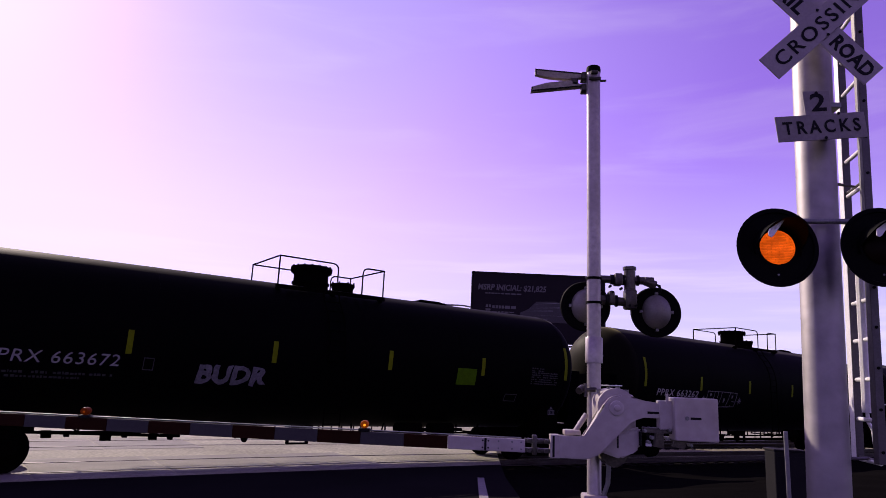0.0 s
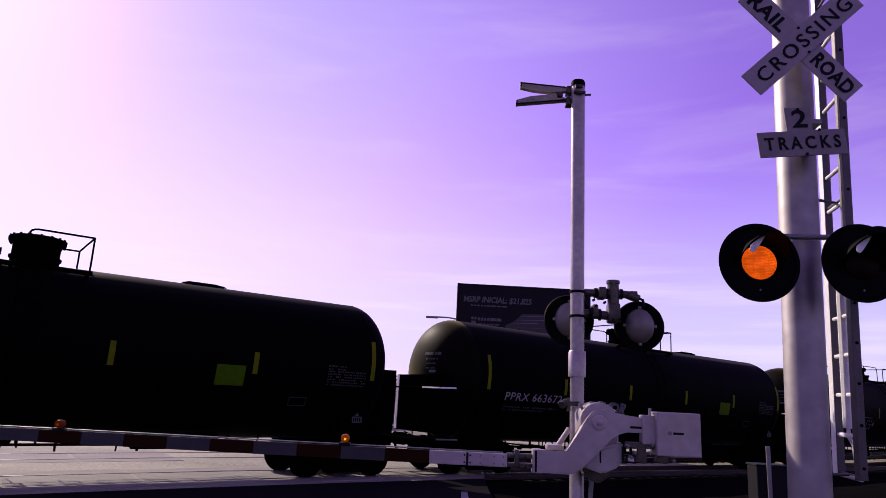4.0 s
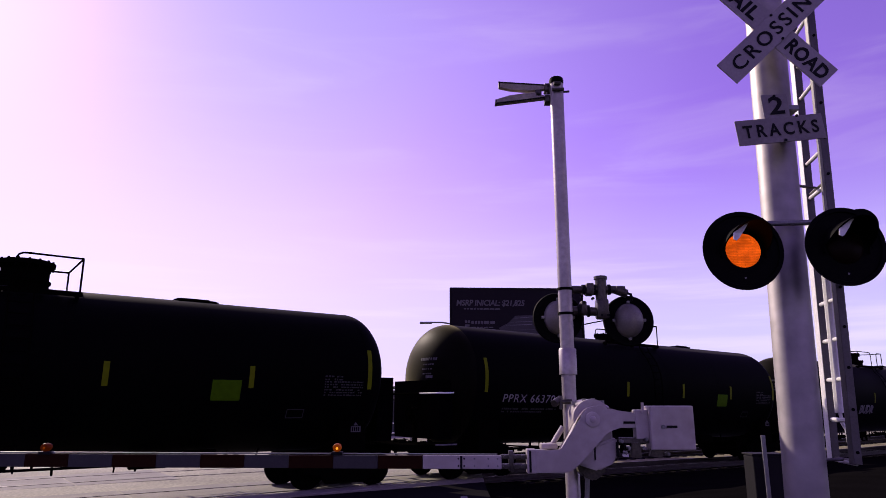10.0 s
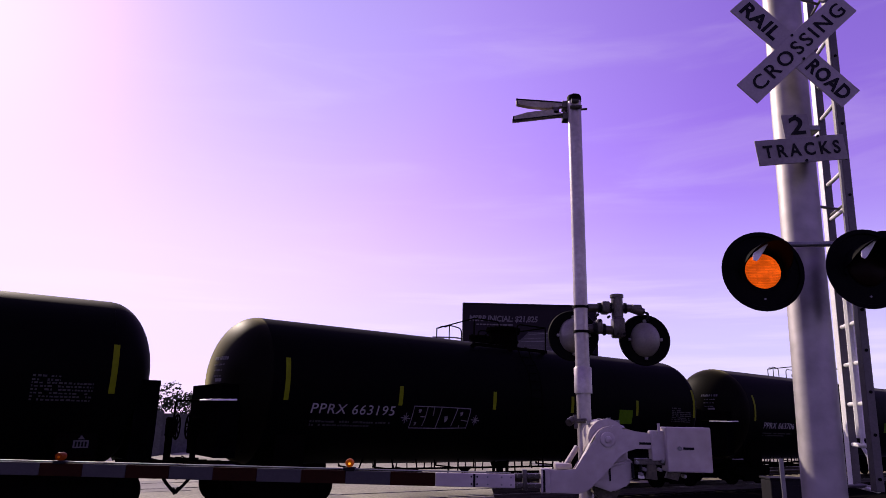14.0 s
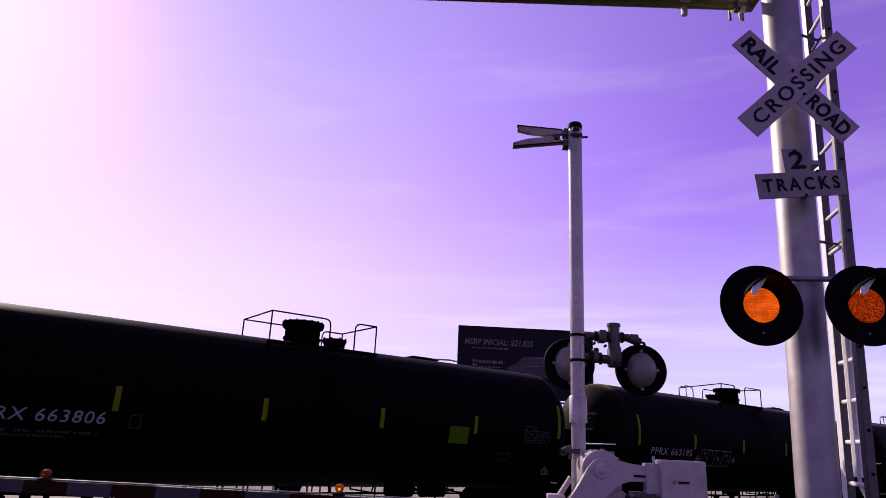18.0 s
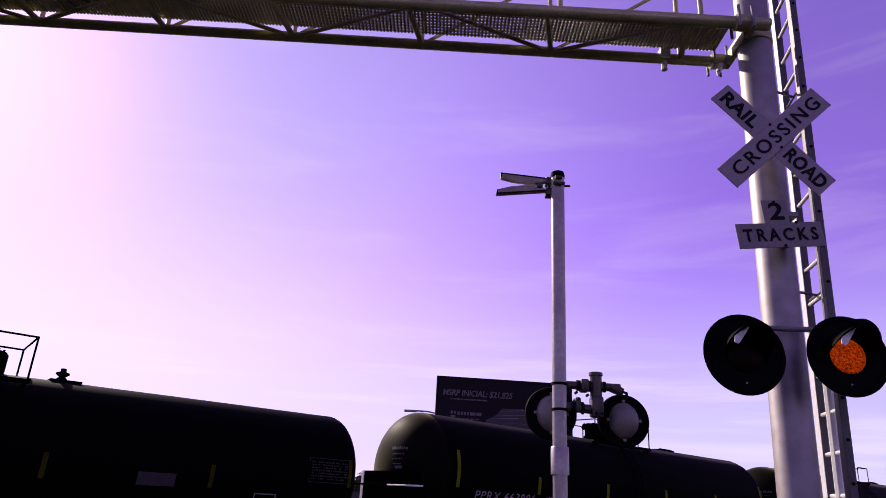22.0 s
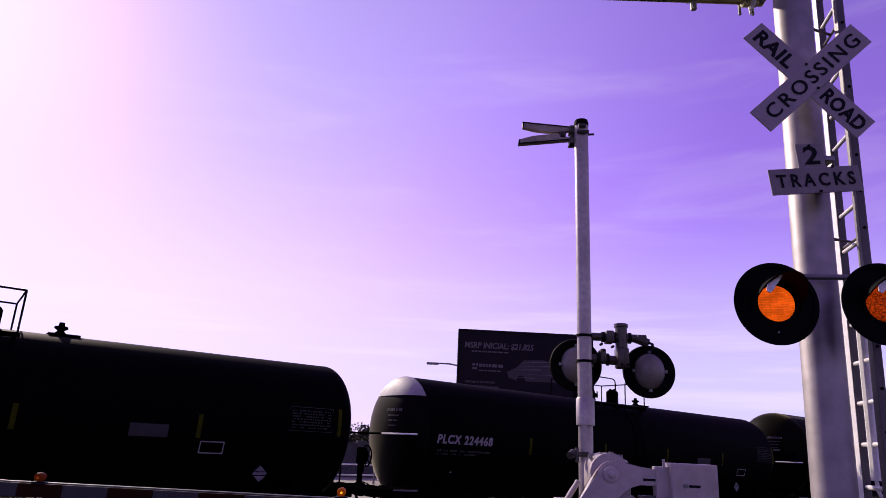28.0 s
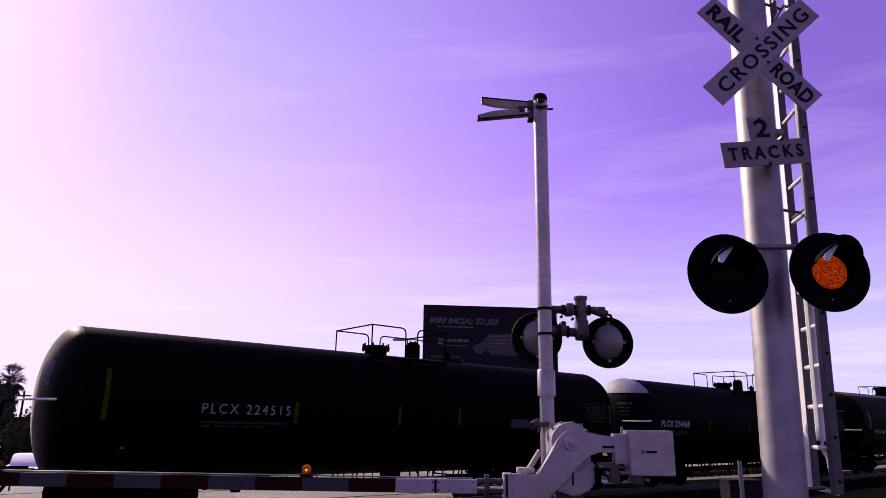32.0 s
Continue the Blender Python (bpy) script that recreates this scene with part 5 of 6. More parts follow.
for z in (5.7, 6.6):
    p = mast_at(z)
    bm = revolve(bmesh.new(), [(z - 0.05, 0.142), (z - 0.04, 0.158), (z + 0.04, 0.158), (z + 0.05, 0.142)], "Z", 32, m=Matrix.Translation((p.x, p.y, 0)))
    box(bm, (p.x - 0.16, 4.9, z - 0.06), (p.x - 0.1, 5.53, z + 0.06), 0.01)
    part("truss_collar", bm, M_TRUSS, signal, "", True)
p = chord_pt(1.98, 5.5)
bm = box(bmesh.new(), (p.x - 0.05, p.y - 0.07, p.z - 0.02), (p.x + 0.05, p.y + 0.07, p.z + 0.09), 0.01)
rod(bm, (p.x, p.y, p.z - 0.13), (p.x, p.y, p.z), 0.028, 10)
part("conduit_fitting", bm, M_HAND, signal, "", True)
bm = rod(bmesh.new(), (2.47, 5.42, 5.53), (2.5, 5.42, 5.62), 0.022, 10)
pipe(bm, [(2.5, 5.42, 5.6), (2.46, 5.43, 5.56), (2.47, 5.44, 5.5)], 0.014)
part("conduit_fitting", bm, M_HAND, signal, "", True)

# ---- the crossing gate ----
gate = empty("crossing_gate", pose(-0.013, 0, -0.003), "white railway crossing gate with lowered striped arm", "crossing gate")
GX, GY = 1.11, 6.46
part("gate_mast", revolve(bmesh.new(), [(0.0, 0.16), (0.03, 0.16), (0.03, 0.08), (0.05, 0.066), (1.83, 0.066), (4.85, 0.0705)], "Z", 32, m=Matrix.Translation((GX, GY, 0))), M_GATEMAST, gate, "tall white gate mast", True)
part("mast_cap", revolve(bmesh.new(), [(4.84, 0.074), (4.875, 0.076), (4.905, 0.068), (4.925, 0.03)], "Z", 28, m=Matrix.Translation((GX, GY, 0))), M_DISC, gate, "dark mast cap", True)
part("mast_collar", revolve(bmesh.new(), [(1.84, 0.07), (1.84, 0.083), (2.075, 0.083), (2.085, 0.077), (2.085, 0.07)], "Z", 32, m=Matrix.Translation((GX, GY, 0))), M_GATEMAST, gate, "", True)
for z in (2.42, 2.66):
    part("mast_strap", revolve(bmesh.new(), [(z - 0.012, 0.07), (z - 0.012, 0.078), (z + 0.012, 0.078), (z + 0.012, 0.07)], "Z", 28, m=Matrix.Translation((GX, GY, 0))), M_DISC, gate, "", True)
# the two sign blades at the top, turned nearly edge-on
for side, rows in ((1, [(-0.617, 0.001), (-0.615, -0.058), (-0.485, -0.089), (-0.29, -0.107), (-0.09, -0.08), (-0.09, -0.04)]),
                   (-1, [(-0.653, -0.204), (-0.659, -0.256), (-0.13, -0.192), (-0.13, -0.166), (-0.25, -0.122), (-0.503, -0.157)])):
    b = part("sign_blade", prism(bmesh.new(), rows, -0.03, 0.03), M_BLADE, gate, "grey sign blade seen edge-on", m=pose(GX + 0.013, 6.53, 4.9))
    (x0, z0), (x1, z1) = (rows[0], rows[-1]) if side > 0 else (rows[1], rows[2])
    part("blade_edge", prism(bmesh.new(), [(x0, z0), (x1, z1), (x1, z1 - side * 0.014), (x0, z0 - side * 0.014)], -0.034, -0.0305), M_LETTER, b, "dark blade edge")
    (x0, z0), (x1, z1) = rows[0], rows[1]
    part("blade_edge", prism(bmesh.new(), [(x0, z0), (x0 + 0.014, z0), (x1 + 0.014, z1), (x1, z1)], -0.034, -0.0305), M_LETTER, b, "dark blade edge")
part("blade_spacer", box(bmesh.new(), (GX - 0.22, 6.5, 4.725), (GX - 0.15, 6.56, 4.815), 0.01), M_CAST, gate)
bm = box(bmesh.new(), (GX - 0.12, 6.48, 4.66), (GX - 0.03, 6.6, 4.74), 0.01)
box(bm, (GX - 0.12, 6.48, 4.79), (GX - 0.03, 6.6, 4.87), 0.01)
rod(bm, (GX - 0.06, 6.37, 4.74), (GX + 0.06, 6.37, 4.74), 0.02, 8)
rod(bm, (GX - 0.04, 6.37, 4.81), (GX + 0.03, 6.37, 4.81), 0.022, 8)
rod(bm, (GX - 0.1, 6.5, 4.76), (GX + 0.14, 6.5, 4.78), 0.012, 8)
part("blade_bracket", bm, M_CAST, gate, "", True)
# lights facing the other way, seen from behind
bm = rod(bmesh.new(), (1.2, 6.72, 2.70), (1.76, 6.74, 2.70), 0.04, 12)
rod(bm, (1.1, 6.7, 2.49), (1.58, 6.74, 2.47), 0.045, 12)
box(bm, (1.46, 6.66, 2.4), (1.58, 6.8, 2.6), 0.02)
box(bm, (1.3, 6.66, 2.44), (1.36, 6.8, 2.58), 0.02)
box(bm, (1.36, 6.66, 2.64), (1.44, 6.8, 2.76), 0.015)
rod(bm, (1.66, 6.73, 2.7), (1.78, 6.75, 2.66), 0.045, 12)
bracket = part("light_crossarm", bm, M_CAST, gate, "grey cast light bracket", True)
for x, y, z, r, w in ((1.34, 6.725, 2.7, 0.052, 0.03), (1.45, 6.73, 2.7, 0.055, 0.025), (1.6, 6.735, 2.7, 0.054, 0.025), (1.28, 6.71, 2.485, 0.058, 0.03), (1.38, 6.72, 2.48, 0.06, 0.02)):
    part("joint_flange", revolve(bmesh.new(), [(-w / 2, r * 0.8), (-w / 2, r), (w / 2, r), (w / 2, r * 0.8)], "X", 20, m=Matrix.Translation((x, y, z))), M_LETTER, bracket, "dark pipe joint", True)
for x, z in ((1.31, 2.62), (1.42, 2.6), (1.5, 2.43), (1.56, 2.43), (1.33, 2.56)):
    part("joint_bolt", rod(bmesh.new(), (x, 6.64, z), (x, 6.7, z), 0.014, 6), M_LETTER, bracket)
part("lamp_cable", pipe(bmesh.new(), [(1.78, 6.72, 2.66), (1.8, 6.66, 2.64), (1.81, 6.66, 2.6), (1.8, 6.68, 2.57)], 0.014, 6), M_LETTER, bracket, "dark lamp cable", True)
part("bracket_cap", revolve(bmesh.new(), [(2.53, 0.058), (2.8, 0.058), (2.805, 0.068), (2.835, 0.068), (2.84, 0.05)], "Z", 24, m=Matrix.Translation((1.52, 6.73, 0))), M_CAST, gate, "", True)
for cx, cz in ((1.085, 2.425), (1.8, 2.392)):
    b = part("backboard", revolve(bmesh.new(), [(0.0, 0.25), (0.02, 0.258), (0.03, 0.25), (0.03, 0.13), (0.0, 0.1)], "Y", 48), M_DISC, gate, "round black signal backboard", True, pose(cx, 6.8, cz))
    prof = [(0.0, 0.146)] + [(-0.13 * math.sin(k * math.pi / 16), 0.146 * math.cos(k * math.pi / 16)) for k in range(1, 8)] + [(-0.131, 0.004)]
    part("lamp_housing", revolve(bmesh.new(), prof, "Y", 32, m=Matrix.Diagonal((1, 1, 1.2, 1))), M_DOME, b, "domed grey lamp housing", True)
    for k in range(4):
        a = math.pi / 2 * k
        part("latch", box(bmesh.new(), (-0.015, -0.03, -0.015), (0.015, 0.0, 0.015), 0.004, m=pose(0.155 * math.cos(a), 0, 0.186 * math.sin(a))), M_GALV, b)
# mechanism
MY = 6.07
bm = prism(bmesh.new(), [(0.72, 0.99), (0.985, 0.985), (1.08, 1.03), (1.18, 1.135), (1.335, 1.318), (1.40, 1.355), (1.474, 1.365), (1.72, 1.36), (1.72, 1.488), (1.46, 1.50), (1.36, 1.545), (1.28, 1.555), (1.18, 1.53), (1.125, 1.468), (0.955, 1.175), (0.72, 1.18)], MY - 0.05, MY + 0.07)
bmesh.ops.bevel(bm, geom=bm.edges[:], offset=0.012, segments=2, affect="EDGES")
goose = part("counterweight_arm", bm, M_WHITE, gate, "white cast gate arm support", True)
part("pivot_hub", revolve(bmesh.new(), [(MY - 0.05, 0.065), (MY - 0.075, 0.062), (MY - 0.08, 0.05), (MY - 0.078, 0.03), (MY - 0.09, 0.028), (MY - 0.095, 0.02)], "Y", 28, m=Matrix.Translation((1.232, 0, 1.437))), M_WHITE, goose, "", True)
part("slot", box(bmesh.new(), (1.5, MY - 0.056, 1.40), (1.61, MY - 0.045, 1.42)), M_LETTER, goose)
bm = box(bmesh.new(), (1.71, 5.93, 1.185), (2.085, 6.13, 1.553), 0.012)
cw = part("counterweight", bm, M_WHITE, gate, "white square counterweight box")
part("slot", box(bmesh.new(), (1.845, 5.924, 1.368), (1.935, 5.935, 1.388)), M_LETTER, cw)
part("bolt", rod(bmesh.new(), (1.815, 5.92, 1.378), (1.815, 5.935, 1.378), 0.018, 10), M_GALV, cw, "", True)
part("weight_clamp", box(box(bmesh.new(), (1.6, 6.0, 1.27), (1.72, 6.12, 1.52), 0.01), (1.655, 5.98, 1.49), (1.675, 6.0, 1.58)), M_WHITE, gate)
hanger = part("weight_hanger", box(bmesh.new(), (1.46, 6.02, 1.235), (1.74, 6.07, 1.285), 0.006), M_CAST, gate, "dull bar under the counterweight arm")
for outline in ([(1.56, 1.24), (1.625, 1.24), (1.63, 1.115), (1.54, 1.125)], [(1.735, 1.23), (1.835, 1.2), (1.80, 1.115), (1.70, 1.135)]):
    part("hanger_plate", prism(bmesh.new(), outline, 5.98, 6.03), M_PLATE, hanger, "olive-grey steel plate")
for x, z in ((1.47, 1.255), (1.50, 1.16), (1.53, 1.2), (1.66, 1.2), (1.86, 1.15), (1.68, 1.27)):
    part("hanger_bolt", rod(rod(bmesh.new(), (x, 5.975, z), (x, 6.05, z), 0.016, 6), (x, 5.965, z), (x, 5.975, z), 0.01, 8), M_GALV, hanger)
for x, z in ((1.44, 1.185), (1.505, 1.225)):
    part("hanger_rod", rod(bmesh.new(), (x, 6.04, z - 0.06), (x, 6.04, z + 0.06), 0.012, 8), M_LETTER, hanger)
part("hanger_block", box(bmesh.new(), (1.48, 5.99, 1.125), (1.525, 6.04, 1.15), 0.004), M_HAND, hanger, "small white block")
bm = box(bmesh.new(), (1.0, 6.36, 0.5), (1.22, 6.56, 0.64), 0.015)
for x in (1.03, 1.11, 1.19):
    rod(bm, (x, 6.33, 0.6), (x, 6.37, 0.6), 0.018, 8)
part("mast_base_clamp", bm, M_WHITE, gate, "white cast clamp low on the mast", True)
bm = prism(bmesh.new(), [(1.12, 1.05), (1.3, 1.04), (1.38, 1.0), (1.33, 0.95), (1.26, 0.9), (1.17, 0.94), (1.12, 0.99)], 6.2, 6.4)
bmesh.ops.bevel(bm, geom=bm.edges[:], offset=0.015, segments=2, affect="EDGES")
part("housing_bracket", bm, M_PLATE, gate, "stained bracket under the housing", True)
bm = box(bmesh.new(), (1.08, 6.14, 1.06), (1.44, 6.52, 1.57), 0.07)
rod(bm, (1.25, 6.1, 1.44), (1.25, 6.5, 1.44), 0.17, 28)
part("gate_mechanism", bm, M_WHITE, gate, "white cast gate mechanism housing", True)
bm = prism(bmesh.new(), [(1.2, 1.2), (1.46, 1.28), (1.45, 1.09), (1.39, 1.05), (1.285, 0.995), (1.1, 1.05)], 6.1, 6.3)
bmesh.ops.bevel(bm, geom=bm.edges[:], offset=0.02, segments=2, affect="EDGES")
hs = part("housing_foot", bm, M_WHITE, gate, "", True)
part("slot", box(bmesh.new(), (1.25, 6.09, 1.09), (1.262, 6.102, 1.2)), M_LETTER, hs)
bm = rod(bmesh.new(), (0.97, 6.4, 1.585), (1.12, 6.38, 1.59), 0.022, 10)
rod(bm, (0.95, 6.36, 1.57), (1.0, 6.42, 1.6), 0.035, 10)
rod(bm, (1.02, 6.38, 1.52), (1.02, 6.4, 1.64), 0.018, 8)
part("mast_clamp", bm, M_CAST, gate, "", True)
for k, (x, z) in enumerate(((1.1, 1.575), (1.2, 1.6), (1.28, 1.605), (1.36, 1.585))):
    part("cover_bolt", rod(bmesh.new(), (x, 6.2, z - 0.02), (x, 6.2, z + 0.015), 0.02, 8), M_GALV, gate, "", True)
pts = [(1.19, 6.4, 1.02), (1.23, 6.38, 0.9), (1.22, 6.38, 0.75), (1.17, 6.4, 0.6), (1.16, 6.4, 0.1)]
part("cable_conduit", pipe(bmesh.new(), pts, 0.022), M_GALV, gate, "", True)
bm = rod(bmesh.new(), (0.9, 6.3, 1.19), (1.02, 6.35, 1.36), 0.025, 10)
box(bm, (0.8, 6.2, 1.17), (0.95, 6.35, 1.22), 0.012)
part("arm_brace", bm, M_WHITE, gate, "", True)
# arm adapter and arm
bm = box(bmesh.new(), (0.655, MY - 0.06, 0.985), (0.735, MY + 0.075, 1.185), 0.008)
part("arm_flange", bm, M_WHITE, gate)
part("flange_gap", box(bmesh.new(), (0.672, MY - 0.065, 0.995), (0.69, MY - 0.055, 1.175)), M_LETTER, gate)
bm = bmesh.new()
box(bm, (0.43, MY - 0.02, 1.02), (0.66, MY + 0.04, 1.06), 0.006)
box(bm, (0.43, MY - 0.02, 1.10), (0.66, MY + 0.04, 1.14), 0.006)
for x in (0.47, 0.56, 0.62):
    rod(bm, (x, MY - 0.04, 1.04), (x, MY - 0.02, 1.04), 0.018, 8)
    rod(bm, (x, MY - 0.04, 1.12), (x, MY - 0.02, 1.12), 0.018, 8)
box(bm, (0.5, MY - 0.03, 1.0), (0.54, MY + 0.05, 1.17), 0.006)
part("arm_bracket", bm, M_CAST, gate, "grey shear-bolt bracket", True)
arm = part("gate_arm", box(bmesh.new(), (-0.25, MY - 0.025, 1.018), (0.435, MY + 0.025, 1.13), 0.006), M_WHITE, gate, "white metal root of the lowered gate arm")
for x in (0.06, 0.11, 0.2, 0.32, 0.4):
    for z in (1.045, 1.105):
        part("rivet", rod(bmesh.new(), (x, MY - 0.028, z), (x, MY - 0.034, z), 0.008, 8), M_LETTER if x < 0.15 else M_GALV, arm)
part("joint_strip", box(bmesh.new(), (0.075, MY - 0.029, 1.02), (0.095, MY - 0.0255, 1.128)), M_LETTER, arm)
x, w = -0.252, 0.391
first = {}
for k in range(17):
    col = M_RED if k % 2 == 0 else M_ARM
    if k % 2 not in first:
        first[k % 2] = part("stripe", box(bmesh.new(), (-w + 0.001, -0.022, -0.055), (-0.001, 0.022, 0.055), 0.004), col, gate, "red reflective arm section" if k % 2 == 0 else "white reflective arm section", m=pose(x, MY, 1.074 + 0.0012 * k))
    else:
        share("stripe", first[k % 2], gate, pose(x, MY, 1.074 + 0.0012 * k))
    x -= w
part("arm_truss_wire", rod(bmesh.new(), (0.4, MY, 1.14), (-6.8, MY, 1.16), 0.006, 6), M_GALV, gate)
for lx in (-3.6, -1.005, -6.6):
    lamp = part("arm_lamp", box(bmesh.new(), (lx - 0.05, MY - 0.04, 1.132), (lx + 0.05, MY + 0.04, 1.16), 0.006), M_LETTER, gate, "small arm lamp")
    lens = part("lamp_lens", revolve(bmesh.new(), [(MY - 0.046, 0.018), (MY - 0.042, 0.031), (MY - 0.02, 0.036), (MY + 0.02, 0.036), (MY + 0.042, 0.031), (MY + 0.046, 0.018)], "Y", 20, m=Matrix.Translation((lx, 0, 1.195))), M_LAMP_DIM if lx < -2 else M_LAMP, lamp, "dull amber lamp lens", True)
    part("lamp_bulb", revolve(bmesh.new(), [(MY - 0.052, 0.003), (MY - 0.05, 0.011), (MY - 0.044, 0.011)], "Y", 10, m=Matrix.Translation((lx + 0.006, 0, 1.19))), M_LAMP if lx < -2 else M_SPARK, lens, "glowing bulb", True)

# ---- small cabinet and post by the track ----
cab = empty("relay_cabinet", pose(3.54, 8.0, -0.06), "small grey steel cabinet beside the track", "cabinet")
part("body", box(bmesh.new(), (-0.19, -0.12, -0.02), (0.17, 0.15, 1.05), 0.012), M_BOX, cab)
part("lid", box(bmesh.new(), (-0.2, -0.13, 1.05), (0.18, 0.16, 1.075), 0.006), M_BOX, cab)
part("door", box(bmesh.new(), (-0.16, -0.128, 0.08), (0.14, -0.12, 1.0), 0.003), M_BOX, cab)
marker = empty("marker_post", pose(3.45, 7.8, 0), "thin grey steel marker post beside the cabinet", "post")
part("post", box(bmesh.new(), (-0.022, -0.012, -0.02), (0.022, 0.012, 1.22), 0.003), M_GALV, marker)

# ---- the far side of the track ----
billboard = empty("billboard", pose(-0.35, 36, 4.0, 0, 0, 4), "dark advertising billboard on a steel post", "billboard")
panel = part("panel", box(bmesh.new(), (0, 0, 0), (7.2, 0.25, 3.62), 0.03), M_BOARD, billboard, "dark printed advertising panel")
bm = bmesh.new()
for lo, hi in (((-0.06, -0.04, -0.08), (7.26, 0.3, 0.0)), ((-0.06, -0.04, 3.62), (7.26, 0.3, 3.68)), ((-0.06, -0.04, 0), (0, 0.3, 3.62)), ((7.2, -0.04, 0), (7.26, 0.3, 3.62))):
    box(bm, lo, hi)
part("frame", bm, M_BOX, billboard)
part("post", rod(bmesh.new(), (3.6, 0.5, -4.5), (3.6, 0.5, 3.0), 0.28, 20), M_IRON, billboard, "", True)
part("catwalk", box(bmesh.new(), (0, -0.7, -0.25), (7.2, -0.05, -0.2)), M_IRON, billboard)
bm, w = lettering("MSRP INICIAL: $21,825", 0.3, 0.004, shear=0.15, bold=0.012)
bmesh.ops.scale(bm, vec=(3.75 / w, 1, 1), verts=bm.verts)
part("lettering", bm, M_BLETTER, panel, "grey slanted lettering", m=pose(0.28, -0.008, 2.7))
rnd = random.Random(4)
for x0, z0, w, h in ((0.7, 2.48, 2.0, 0.07), (0.75, 1.75, 0.28, 0.14), (1.1, 1.7, 1.3, 0.16), (0.75, 1.55, 0.28, 0.12), (1.1, 1.48, 1.2, 0.06), (0.4, 0.85, 1.6, 0.1), (0.4, 0.6, 1.8, 0.12), (0.4, 0.2, 1.5, 0.06)):
    bm = bmesh.new()
    a = x0
    while a < x0 + w:
        q = rnd.uniform(0.08, 0.3)
        box(bm, (a, -0.006, z0), (min(a + q, x0 + w), 0.0, z0 + h))
        a += q + 0.05
    part("small_print", bm, M_BSHAPE if z0 < 1 else M_BLETTER, panel, "faint small print")
bm = prism(bmesh.new(), [(2.6, 1.5), (3.1, 1.75), (3.5, 2.15), (4.6, 2.2), (5.2, 1.8), (6.4, 1.65), (6.5, 1.2), (6.1, 1.05), (3.2, 1.05), (2.7, 1.2)], -0.006, 0.0)
part("picture_shape", bm, M_BSHAPE, panel, "faint dark picture of a car")
for k, (x0, x1, z0, z1, h) in enumerate(((3.3, 5.0, 2.0, 2.12, 0.05), (3.0, 4.9, 1.78, 1.86, 0.04), (2.85, 4.4, 1.62, 1.66, 0.05), (3.1, 5.6, 1.42, 1.4, 0.035), (2.8, 4.1, 1.24, 1.2, 0.05), (4.5, 6.3, 1.6, 1.52, 0.03))):
    part("picture_streak", prism(bmesh.new(), [(x0, z0), (x1, z1), (x1, z1 + h)], -0.010, -0.0065), M_BSTREAK if k < 3 else M_BLETTER, panel, "pale printed streak")
for x0, z0, r in ((3.35, 1.12, 0.22), (5.75, 1.15, 0.22)):
    part("picture_wheel", revolve(bmesh.new(), [(-0.0095, r * 0.55), (-0.0095, r), (-0.0065, r)], "Y", 20, m=Matrix.Translation((x0, 0, z0))), M_BOARD, panel, "dark printed wheel")

lamp = empty("street_lamp", pose(4.2, 44, -0.95), "tall street lamp with a curved arm", "street lamp")
part("pole", revolve(bmesh.new(), [(0, 0.16), (0.3, 0.12), (7.0, 0.07)], "Z", 14), M_GALV, lamp, "", True)
pts = [(0, 0, 6.2), (-1.8, 0, 6.55), (-3.2, 0, 6.95), (-4.0, 0, 7.3), (-4.6, 0, 7.55), (-5.2, 0, 7.65), (-6.0, 0, 7.66)]
part("arm", pipe(bmesh.new(), pts, 0.05), M_GALV, lamp, "", True)
part("lamp_head", box(bmesh.new(), (-6.7, -0.14, 7.56), (-5.9, 0.14, 7.7), 0.05), M_GALV, lamp, "grey lamp head", True)


def polar(az, dist):
    return dist * math.sin(radians(az)), dist * math.cos(radians(az))


